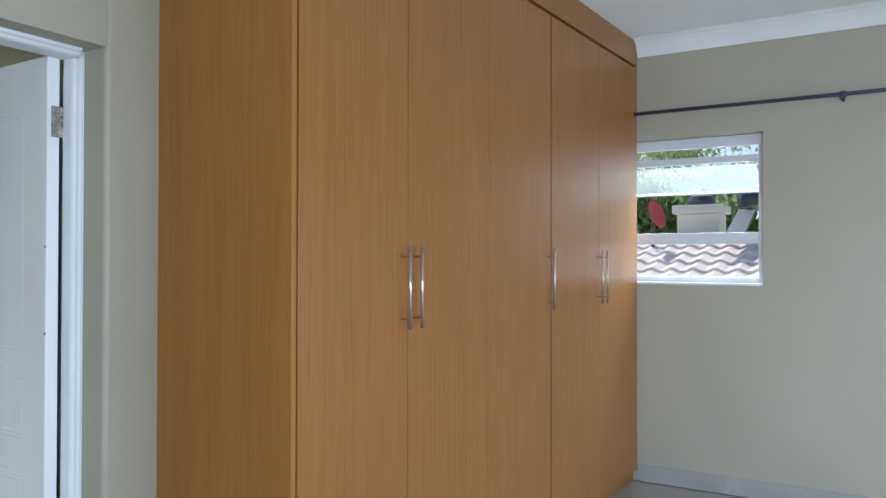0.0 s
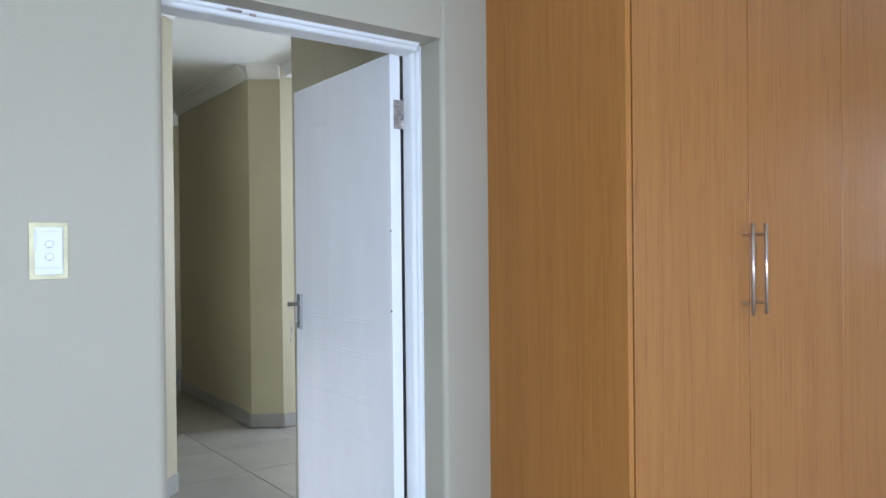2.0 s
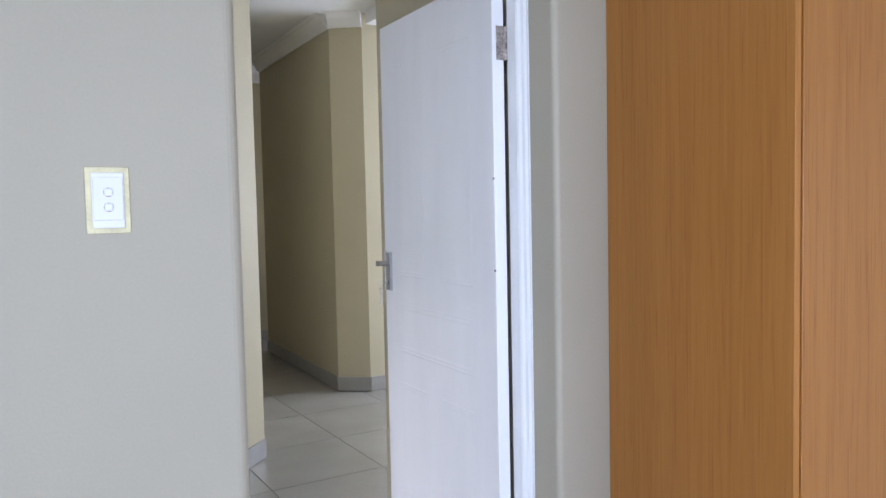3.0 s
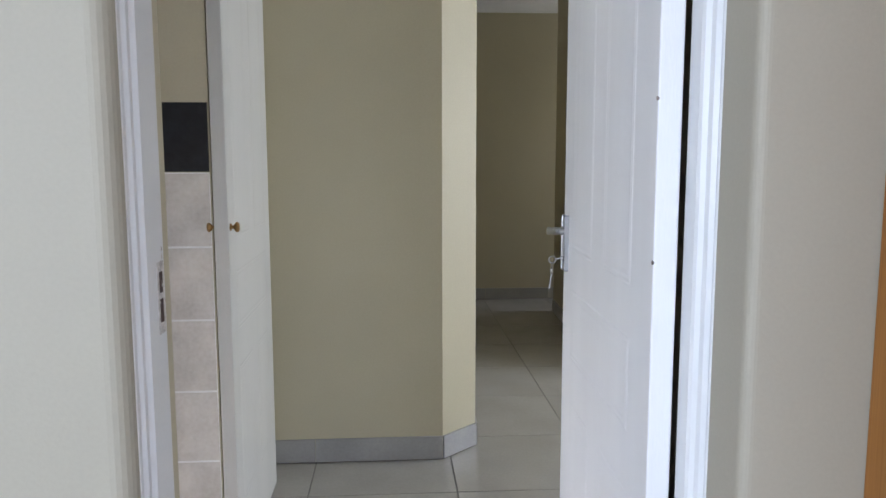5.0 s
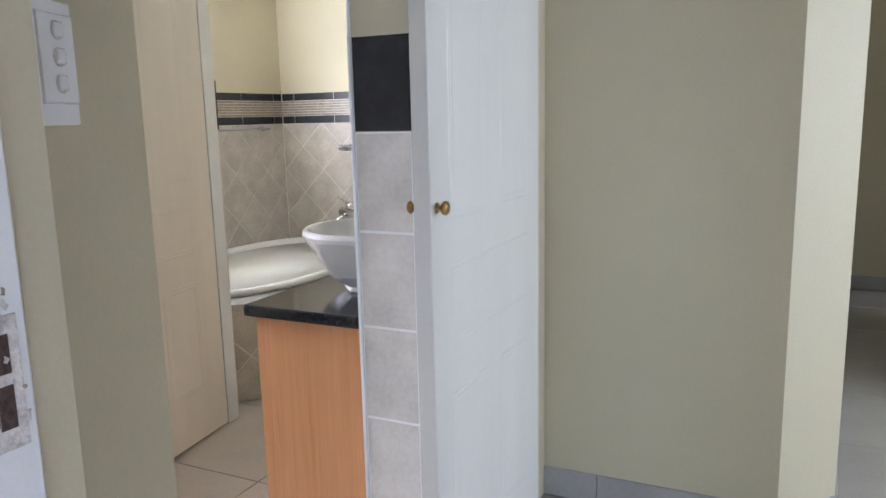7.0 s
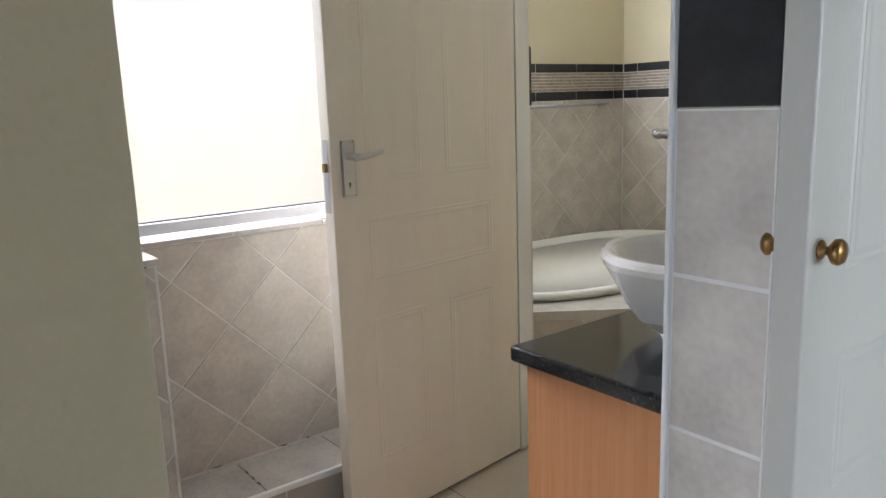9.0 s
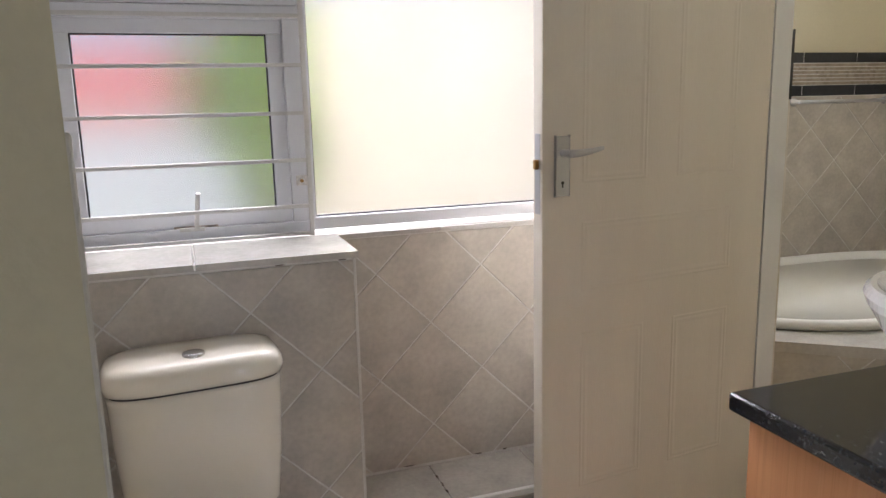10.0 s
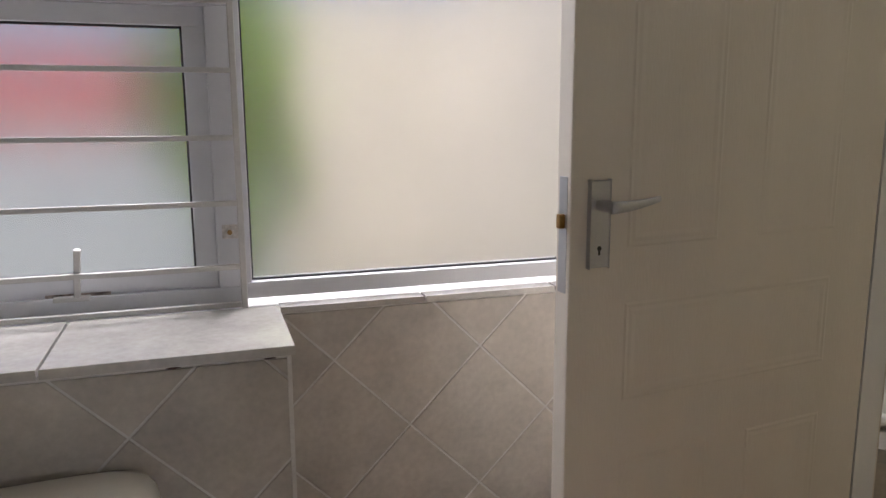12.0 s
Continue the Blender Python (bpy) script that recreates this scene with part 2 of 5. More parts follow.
PLASTIC = material("switch_plastic_white", (0.74, 0.75, 0.76), 0.3, vary=0.02, scale=6, fine=100, bump=0.0)
PLASTIC_YELLOW = material("switch_surround_yellowed", (0.66, 0.61, 0.38), 0.5, vary=0.12, scale=20, fine=160, bump=0.04)
INK = material("ink_red_grey", (0.42, 0.27, 0.27), 0.5, vary=0.05, bump=0.0)
CHIP = material("chipped_bare_metal", (0.30, 0.25, 0.22), 0.6, 0.2, vary=0.6, scale=60, fine=200, bump=0.3)
CHIP_AND_GAP_GREY = material("chipped_primer_and_gap_shade", (0.60, 0.57, 0.54), 0.6, 0.1, vary=0.3, scale=60, fine=200, bump=0.3)
HINGE = material("hinge_steel_splashed", (0.36, 0.31, 0.28), 0.5, 0.4, vary=0.5, scale=45, fine=200, bump=0.2)
HOLE = material("bare_rusty_hole", (0.07, 0.04, 0.032), 0.7, 0.0, vary=0.5, scale=60, fine=200, bump=0.3)
CLEAR = glass("glass_clear", 0.0)
# A small white translucent share paints the bright haze into the sash glass.
HAZY = glass("glass_hazy", 0.0)
dn, dl = HAZY.node_tree.nodes, HAZY.node_tree.links
haze, dmix = dn.new("ShaderNodeBsdfTranslucent"), dn.new("ShaderNodeMixShader")
haze.inputs["Color"].default_value = (0.85, 0.84, 0.82, 1)
dmix.inputs["Fac"].default_value = 0.045
dl.new(dn["Principled BSDF"].outputs[0], dmix.inputs[1])
dl.new(haze.outputs[0], dmix.inputs[2])
dl.new(dmix.outputs[0], dn["Material Output"].inputs["Surface"])
FROST = glass("glass_frosted", 0.27, (0.97, 0.98, 0.98), 0.1)
PLASTER_OUT = material("plaster_outside_cream", (0.70, 0.645, 0.56), 0.9, vary=0.08, scale=2, fine=60, bump=0.2)
ROOF_TILE = material("roof_tile_terracotta_pale", (0.76, 0.66, 0.60), 0.8, vary=0.15, scale=6, fine=60, bump=0.2)
GREY_OUT = material("plaster_outside_grey", (0.66, 0.70, 0.71), 0.9, vary=0.1, scale=2, fine=60, bump=0.2)
DISH_RED = material("dish_red", (0.55, 0.07, 0.05), 0.45, vary=0.1, scale=3, fine=60, bump=0.02)
PAINT_RED = material("paint_red", (0.70, 0.19, 0.17), 0.5, vary=0.15, scale=3, fine=60, bump=0.05)
LEAF = leaf("leaf_green", (0.24, 0.29, 0.16), 0.5)
LEAF_LIGHT = leaf("leaf_light_green", (0.26, 0.34, 0.11), 0.4)
BARK = material("bark_brown", (0.12, 0.08, 0.05), 0.9, vary=0.4, scale=12, fine=60, bump=0.4)
GRASS = material("ground_grass", (0.09, 0.12, 0.04), 0.9, vary=0.4, scale=1, fine=30, bump=0.3)
DARK_PLASTIC = material("plastic_dark_grey", (0.05, 0.055, 0.065), 0.4, vary=0.1, bump=0.02)


def mosaic_mix(name):
    """Small stone cubes, each of its own tone."""
    m = material(name, (0.34, 0.29, 0.24), 0.4, vary=0.2, scale=30, fine=80, bump=0.05)
    n, l = m.node_tree.nodes, m.node_tree.links
    geo, ramp = n.new("ShaderNodeNewGeometry"), n.new("ShaderNodeValToRGB")
    ramp.color_ramp.elements[0].color, ramp.color_ramp.elements[1].color = (0.25, 0.205, 0.16, 1), (0.38, 0.33, 0.27, 1)
    l.new(geo.outputs["Random Per Island"], ramp.inputs["Fac"])
    l.new(ramp.outputs["Color"], n["Principled BSDF"].inputs["Base Color"])
    return m


MOSAIC_STRIP = mosaic_mix("tile_mosaic_strip")


# ---------- builders ----------
def thing(name, at, label, category, group="", kind=""):
    ob = new(name)
    ob.location = at
    ob.empty_display_size = 0.1
    bpy.context.view_layer.update()
    return tagged(ob, label, category, group, kind)


def part(name, bm, mat, parent=None, label="", smooth=False):
    me = bpy.data.meshes.new(name)
    bmesh.ops.recalc_face_normals(bm, faces=bm.faces)
    bm.to_mesh(me)
    bm.free()
    me.materials.append(mat)
    if smooth:
        me.shade_smooth()
    ob = new(name, me)
    if parent:
        ob.parent = parent
        ob.matrix_parent_inverse = parent.matrix_world.inverted() if parent.matrix_world != Matrix() else Matrix()
    if label:
        ob["label"] = label
    return ob


def structure(name, bm, mat, label, category):
    return tagged(part(name, bm, mat), label, category, kind="structure")


def box(bm, x0, x1, y0, y1, z0, z1, bevel=0.0, seg=2):
    r = bmesh.ops.create_cube(bm, size=1)
    vs = r["verts"]
    for v in vs:
        v.co = Vector(((x0 + x1) / 2 + v.co.x * (x1 - x0), (y0 + y1) / 2 + v.co.y * (y1 - y0), (z0 + z1) / 2 + v.co.z * (z1 - z0)))
    if bevel:
        es = list({e for v in vs for e in v.link_edges})
        bmesh.ops.bevel(bm, geom=es, offset=bevel, segments=seg, affect="EDGES", profile=0.5)
    return bm


def boxed(*a, **k):
    return box(bmesh.new(), *a, **k)


def cyl(bm, a, b, r, seg=16, r2=None):
    a, b = Vector(a), Vector(b)
    d = b - a
    m = Matrix.Translation((a + b) / 2) @ d.to_track_quat("Z", "Y").to_matrix().to_4x4()
    bmesh.ops.create_cone(bm, cap_ends=True, segments=seg, radius1=r, radius2=r if r2 is None else r2, depth=d.length, matrix=m)
    return bm


def lathe(bm, prof, centre, axis=(0, 0, 1), seg=24):
    """Turns a profile of (radius, height) about an axis."""
    q = Vector(axis).to_track_quat("Z", "Y").to_matrix().to_4x4()
    m = Matrix.Translation(centre) @ q
    rings = []
    for r, h in prof:
        rings.append([bm.verts.new(m @ Vector((r * math.cos(2 * math.pi * i / seg), r * math.sin(2 * math.pi * i / seg), h))) for i in range(seg)])
    for p, q2 in zip(rings, rings[1:]):
        for i in range(seg):
            bm.faces.new((p[i], p[(i + 1) % seg], q2[(i + 1) % seg], q2[i]))
    bm.faces.new(rings[0][::-1])
    bm.faces.new(rings[-1])
    return bm


def prism(bm, pts, z0, z1):
    """An upright prism over a plan outline."""
    lo = [bm.verts.new((x, y, z0)) for x, y in pts]
    hi = [bm.verts.new((x, y, z1)) for x, y in pts]
    bm.faces.new(lo[::-1])
    bm.faces.new(hi)
    k = len(pts)
    for i in range(k):
        bm.faces.new((lo[i], lo[(i + 1) % k], hi[(i + 1) % k], hi[i]))
    return bm


def panel_with_hole(bm, axis, a0, a1, u0, u1, z0, z1, holes):
    """A wall slab between a0 and a1 on the axis, u0..u1 along it, with through openings (u0, u1, z0, z1), as butted blocks."""
    us = sorted({u0, u1, *[h[0] for h in holes], *[h[1] for h in holes]})
    for ua, ub in zip(us, us[1:]):
        spans, z = [], z0
        for h in sorted((h for h in holes if h[0] <= ua and h[1] >= ub), key=lambda h: h[2]):
            if h[2] > z:
                spans.append((z, h[2]))
            z = h[3]
        if z < z1:
            spans.append((z, z1))
        for za, zb in spans:
            if axis == "x":
                box(bm, a0, a1, ua, ub, za, zb)
            else:
                box(bm, ua, ub, a0, a1, za, zb)
    bmesh.ops.remove_doubles(bm, verts=bm.verts, dist=1e-5)
    return bm


def strip(bm, a, b, prof, up=0.0):
    """A moulding along a to b (plan points); the profile is (out to the left of the way, height)."""
    a, b = Vector((*a, up)), Vector((*b, up))
    d = (b - a).normalized()
    out = Vector((-d.y, d.x, 0))
    ends = [[bm.verts.new(p + out * o + Vector((0, 0, h))) for o, h in prof] for p in (a, b)]
    k = len(prof)
    for i in range(k):
        bm.faces.new((ends[0][i], ends[0][(i + 1) % k], ends[1][(i + 1) % k], ends[1][i]))
    bm.faces.new(ends[0][::-1])
    bm.faces.new(ends[1])
    return bm


def clip(poly, rect):
    """Cuts a convex polygon to a rectangle (u0, u1, v0, v1)."""
    u0, u1, v0, v1 = rect
    for ax, lim, keep in ((0, u0, 1), (0, u1, -1), (1, v0, 1), (1, v1, -1)):
        res = []
        for i, p in enumerate(poly):
            q = poly[(i + 1) % len(poly)]
            pin, qin = keep * (p[ax] - lim) >= 0, keep * (q[ax] - lim) >= 0
            if pin:
                res.append(p)
            if pin != qin:
                t = (lim - p[ax]) / (q[ax] - p[ax])
                res.append((p[0] + t * (q[0] - p[0]), p[1] + t * (q[1] - p[1])))
        poly = res
        if len(poly) < 3:
            return []
    return poly


TILE_MESHES = {}


def tile_piece(name, poly, frame_m, mat, parent, depth=0.0026, rim=0.0010):
    """One tile: an outline in a wall's own plane (u, v), with eased edges; alike tiles share a mesh."""
    cu, cv = sum(p[0] for p in poly) / len(poly), sum(p[1] for p in poly) / len(poly)
    loc = [(p[0] - cu, p[1] - cv) for p in poly]
    key = (name, mat.name, depth, tuple(round(c, 4) for p in loc for c in p))
    me = TILE_MESHES.get(key)
    if not me:
        k = len(loc)
        size = max(max(abs(p[0]), abs(p[1])) for p in loc)
        f = max(0.3, 1 - rim / max(size, 1e-4) * 1.6)
        vs = [(*p, 0) for p in loc] + [(*p, depth - rim) for p in loc] + [(p[0] * f, p[1] * f, depth) for p in loc]
        fs = [tuple(range(2 * k, 3 * k))]
        for i in range(k):
            j = (i + 1) % k
            fs += [(i, j, k + j, k + i), (k + i, k + j, 2 * k + j, 2 * k + i)]
        me = bpy.data.meshes.new(name)
        me.from_pydata(vs, [], fs)
        me.materials.append(mat)
        TILE_MESHES[key] = me
    ob = new(name, me)
    ob.parent = parent
    ob.matrix_world = frame_m @ Matrix.Translation((cu, cv, 0))
    return ob


def plane_frame(origin, u, n):
    """A wall's own axes: u along it, v up, n out of it."""
    u, n = Vector(u).normalized(), Vector(n).normalized()
    v = n.cross(u)
    m = Matrix.Identity(4)
    for i in range(3):
        m[i][0], m[i][1], m[i][2], m[i][3] = u[i], v[i], n[i], origin[i]
    return m


def shrink(poly, g):
    cu, cv = sum(p[0] for p in poly) / len(poly), sum(p[1] for p in poly) / len(poly)
    res = []
    for u, v in poly:
        r = math.hypot(u - cu, v - cv)
        f = max(0.1, 1 - g / r)
        res.append((cu + (u - cu) * f, cv + (v - cv) * f))
    return res


def diamonds(parent, frame_m, rect, half, origin, mat, gap=0.0044, name="tile"):
    """Tiles laid on the diagonal over a rectangle; half is half a tile's diagonal, origin a crossing of joints."""
    u0, u1, v0, v1 = rect
    i0, i1 = int((u0 - origin[0]) / half) - 3, int((u1 - origin[0]) / half) + 3
    j0, j1 = int((v0 - origin[1]) / half) - 3, int((v1 - origin[1]) / half) + 3
    for i in range(i0, i1 + 1):
        for j in range(j0, j1 + 1):
            if (i + j) % 2 == 0:
                continue
            c = (origin[0] + i * half, origin[1] + j * half)
            h = half - gap * 0.75
            poly = clip([(c[0] - h, c[1]), (c[0], c[1] - h), (c[0] + h, c[1]), (c[0], c[1] + h)], rect)
            if len(poly) >= 3:
                w = max(p[0] for p in poly) - min(p[0] for p in poly)
                t = max(p[1] for p in poly) - min(p[1] for p in poly)
                if w > 0.02 and t > 0.02:
                    tile_piece(name, poly, frame_m, mat, parent)


def courses(parent, frame_m, rect, wu, hv, mat, gap=0.004, start=None, name="tile", depth=0.0026):
    """Tiles laid square over a rectangle."""
    u0, u1, v0, v1 = rect
    su, sv = start or (u0, v0)
    i = math.floor((u0 - su) / wu)
    while su + i * wu < u1 - 1e-4:
        j = math.floor((v0 - sv) / hv)
        while sv + j * hv < v1 - 1e-4:
            a, b = max(u0, su + i * wu + gap / 2), min(u1, su + (i + 1) * wu - gap / 2)
            c, d = max(v0, sv + j * hv + gap / 2), min(v1, sv + (j + 1) * hv - gap / 2)
            if b - a > 0.008 and d - c > 0.006:
                tile_piece(name, [(a, c), (b, c), (b, d), (a, d)], frame_m, mat, parent, depth)
            j += 1
        i += 1


# ---------- structure: plan ----------
CEIL = 2.75
BACK_Y = -4.2
# bedroom
structure("floor", boxed(-3.1, 4.2, BACK_Y, 6.2, -0.12, -0.006), GROUT_DARK, "grey porcelain tile floor with thin dark joints", "floor")
def corner(cx, cy, r, a0, a1, n=6):
    return [(cx + r * math.cos(radians(a0 + (a1 - a0) * k / n)), cy + r * math.sin(radians(a0 + (a1 - a0) * k / n))) for k in range(n + 1)]


bm = bmesh.new()
prism(bm, [(-2.3, 0.0), *corner(-0.200, 0.030, 0.030, -90, 0), (-0.170, 0.0335), (-0.2295, 0.0335), (-0.2295, 0.1275), (-0.251, 0.1275), (-0.251, 0.075), (-2.3, 0.075)], 0, CEIL)
box(bm, -0.170, 0.728, 0.0, 0.185, 2.058, CEIL)
prism(bm, [(0.728, 0.185), *corner(0.746, 0.018, 0.018, 180, 270), (4.1, 0.0), (4.1, 0.185)], 0, CEIL)
wall_bedroom = structure("wall_bedroom_door", bm, PAINT_GREY, "pale cream painted bedroom wall with a doorway", "wall")
structure("wall_hall_left", prism(bmesh.new(), [(-0.2515, 0.0755), (-0.2515, 0.128), (-0.229, 0.128), (-0.229, 0.1885), (-0.172, 0.1885), (-0.172, 0.228), (-0.228, 0.228), (-0.33, 0.484), (-0.434, 0.464), (-0.434, 0.0755)], 0, CEIL), PAINT_YELLOW,
          "pale yellow angled wall stub beside the bedroom door", "wall")
structure("wall_bedroom_back", panel_with_hole(bmesh.new(), "y", BACK_Y - 0.2, BACK_Y, -2.3, 4.1, 0, CEIL, [(0.25, 3.15, 0.15, 2.15)]), PAINT_GREY, "cream bedroom wall with a wide patio opening", "wall")
structure("wall_bedroom_west", panel_with_hole(bmesh.new(), "x", -2.3, -2.1, BACK_Y, 0.0, 0, CEIL, [(-3.95, -2.15, 0.9, 2.1)]), PAINT_GREY, "cream bedroom wall with a wide window opening", "wall")
structure("wall_bedroom_window", panel_with_hole(bmesh.new(), "x", 3.9, 4.1, BACK_Y, 0.0, 0, CEIL, [(-1.506, -0.30, 1.229, 2.128)]), PAINT_GREY, "cream bedroom wall with a small window", "wall")
structure("ceiling_bedroom", boxed(-2.3, 4.1, BACK_Y - 0.2, 0.185, CEIL, CEIL + 0.15), PAINT_CEIL, "white painted bedroom ceiling", "ceiling")
COVE = [(0, 0), (0.008, 0), (0.012, -0.0), (0.018, 0.016), (0.03, 0.032), (0.05, 0.062), (0.075, 0.085), (0.09, 0.09), (0.10, 0.10), (0, 0.10)]
bm = bmesh.new()
strip(bm, (3.9, BACK_Y), (3.9, -0.779), COVE, CEIL - 0.10)
strip(bm, (0.9, 0.0), (-2.1, 0.0), COVE, CEIL - 0.10)
structure("trim_cornice_bedroom", bm, PLASTER_COVE, "white coved plaster cornice along the bedroom ceiling", "cornice")
# hall
structure("wall_hall_front", prism(bmesh.new(), [(-0.486, 1.222), (-0.335, 1.222), (-0.335, 2.135), (0.413, 2.138), (0.575, 2.292), (0.66, 5.92), (0.50, 5.92), (0.45, 2.35), (-0.486, 2.35)], 0, CEIL), PAINT_YELLOW,
          "pale yellow hall wall with a chamfered corner", "wall")
structure("wall_hall_east", prism(bmesh.new(), [(1.508, 3.445), (1.70, 3.295), (4.1, 3.23), (4.1, 3.5), (1.85, 3.6), (1.85, 5.33), (1.592, 5.33)], 0, CEIL), PAINT_YELLOW,
          "pale yellow passage wall with a chamfered corner", "wall")
structure("wall_hall_end", boxed(0.5, 3.3, 5.92, 6.1, 0, CEIL), PAINT_YELLOW, "pale yellow wall at the end of the passage", "wall")
structure("wall_passage_side", boxed(1.851, 3.3, 5.18, 5.33, 0, CEIL), PAINT_YELLOW, "pale yellow wall where the passage turns", "wall")
# Unseen end wall; its opening is made up to hold the passage lamp.
structure("wall_passage_window", panel_with_hole(bmesh.new(), "x", 3.1, 3.3, 5.33, 5.92, 0, CEIL, [(5.38, 5.87, 0.9, 2.1)]), PAINT_YELLOW, "pale yellow passage wall with an added unseen opening for a lamp", "wall")
structure("ceiling_hall_low", boxed(1.70, 4.1, 1.40, 3.2275, 2.655, CEIL - 0.0005), PAINT_CEIL, "white dropped ceiling over the side of the hall", "ceiling")
structure("wall_hall_closet", prism(bmesh.new(), [(0.79, 0.185), (0.79, 0.915), (0.86, 1.377), (1.1, 1.40), (4.1, 1.40), (4.1, 0.185)], 0, CEIL), PAINT_YELLOW, "pale yellow wall behind the open bedroom door", "wall")
# The opening is added, out of view, for the hall's fill lamp.
structure("wall_hall_far_east", panel_with_hole(bmesh.new(), "x", 4.1, 4.25, 0.0, 3.6, 0, CEIL, [(1.6, 3.0, 0.9, 2.1)]), PAINT_YELLOW, "plain yellow hall wall with an added unseen opening for the fill lamp", "wall")
structure("ceiling_hall", boxed(-0.50, 4.2, 0.185, 6.1, CEIL, CEIL + 0.15), PAINT_CEIL, "white painted hall ceiling", "ceiling")
bm = bmesh.new()
HALL = [((0.413, 2.138), (-0.345, 2.135)), ((0.575, 2.292), (0.413, 2.138)), ((0.66, 5.92), (0.575, 2.292)), ((3.1, 5.92), (0.66, 5.92)), ((1.508, 3.445), (1.592, 5.33)), ((1.70, 3.295), (1.508, 3.445))]
for a, b in HALL:
    strip(bm, a, b, COVE, CEIL - 0.10)
structure("trim_cornice_hall", bm, PLASTER_COVE, "white coved plaster cornice along the hall ceiling", "cornice")
# bathroom
WX = -2.112
structure("wall_bath_window", panel_with_hole(bmesh.new(), "x", -2.30, -2.052, 0.0, 2.30, 0, CEIL, [(0.205, 0.853, 0.93, 2.05), (0.853, 1.95, 0.93, 2.05)]), GROUT, "tiled bathroom wall with frosted windows", "wall")
structure("wall_bath_left", boxed(-2.30, -0.434, 0.0751, 0.0791, 0, CEIL), GROUT, "tiled wall beside the toilet", "wall")
structure("wall_bath_nib", boxed(-3.1, -1.845, 2.175, 2.262, 0, CEIL), PAINT_YELLOW, "short wall between toilet and bath", "wall")
structure("wall_bath_far", boxed(-3.1, -0.486, 4.115, 4.30, 0, CEIL), PAINT_YELLOW, "pale yellow wall over tiles behind the bath", "wall")
# The hole is an addition, hidden by the nib, for the bath fill lamp.
structure("wall_bath_west", panel_with_hole(bmesh.new(), "x", -3.1, -2.903, 2.262, 4.115, 0, CEIL, [(2.42, 3.17, 1.15, 2.05)]), PAINT_YELLOW, "pale yellow wall over tiles beside the bath", "wall")
structure("wall_bath_east", boxed(-0.486, -0.35, 2.3505, 4.30, 0, CEIL), PAINT_YELLOW, "pale yellow bathroom wall", "wall")
structure("ceiling_bathroom", boxed(-3.1, -0.50, 0.0, 4.3, CEIL, CEIL + 0.15), PAINT_CEIL, "white painted bathroom ceiling", "ceiling")
structure("wall_vanity_end", boxed(-0.848, -0.4865, 1.90, 2.30, 0, CEIL), PAINT_YELLOW, "short tiled wall at the end of the vanity", "wall")
structure("wall_bath_ledge", boxed(-2.052, -1.779, 0.0791, 0.903, 0, 0.930), GROUT, "low tiled boxing behind the toilet", "low wall")
structure("wall_bath_plinth", boxed(-2.052, -1.80, 0.9035, 1.78, 0, 0.196), GROUT, "raised tiled floor under the frosted window", "plinth")
structure("ground", boxed(-60, 60, -60, 60, -0.5, -0.13), GRASS, "grass ground outside the house", "ground")


# ---------- doors ----------
def door_leaf(name, hinge, free, width, height, mat, side, label, panels):
    """A moulded panel door: hinge and free are plan points of its seen face, side the plan direction into its thickness."""
    h, f = Vector((*hinge, 0)), Vector((*free, 0))
    d = (f - h).normalized()
    s = Vector((*side, 0)).normalized()
    s = (s - d * s.dot(d)).normalized()
    m = Matrix.Identity(4)
    for i in range(3):
        m[i][0], m[i][1], m[i][2], m[i][3] = d[i], s[i], (0, 0, 1)[i], h[i]
    door = thing(name, (h.x, h.y, 0.008), label, "door")
    bm = box(bmesh.new(), 0, width, 0, 0.042, 0.008, height, 0.003)
    bm.transform(m)
    leaf = part("leaf", bm, mat, door)
    for y0, out in ((0.0, -1), (0.042, 1)):
        for u0, u1, v0, v1 in panels:
            bm = bmesh.new()
            loops = []
            for ins, lift in ((0.0, -0.001), (0.008, 0.0013), (0.014, 0.0004), (0.021, 0.0012), (0.030, 0.0004), (0.055, 0.0007)):
                loops.append([bm.verts.new((u, y0 + out * lift, v)) for u, v in ((u0 + ins, v0 + ins), (u1 - ins, v0 + ins), (u1 - ins, v1 - ins), (u0 + ins, v1 - ins))])
            for p, q in zip(loops, loops[1:]):
                for i in range(4):
                    bm.faces.new((p[i], p[(i + 1) % 4], q[(i + 1) % 4], q[i]))
            bm.faces.new(loops[-1])
            bm.transform(m)
            part("moulded_panel", bm, mat, leaf)
    return door, leaf, m


PANELS = [(0.13, 0.355, 1.08, 1.88), (0.455, 0.68, 1.08, 1.88), (0.13, 0.68, 0.79, 0.985), (0.13, 0.355, 0.22, 0.68), (0.455, 0.68, 0.22, 0.68)]


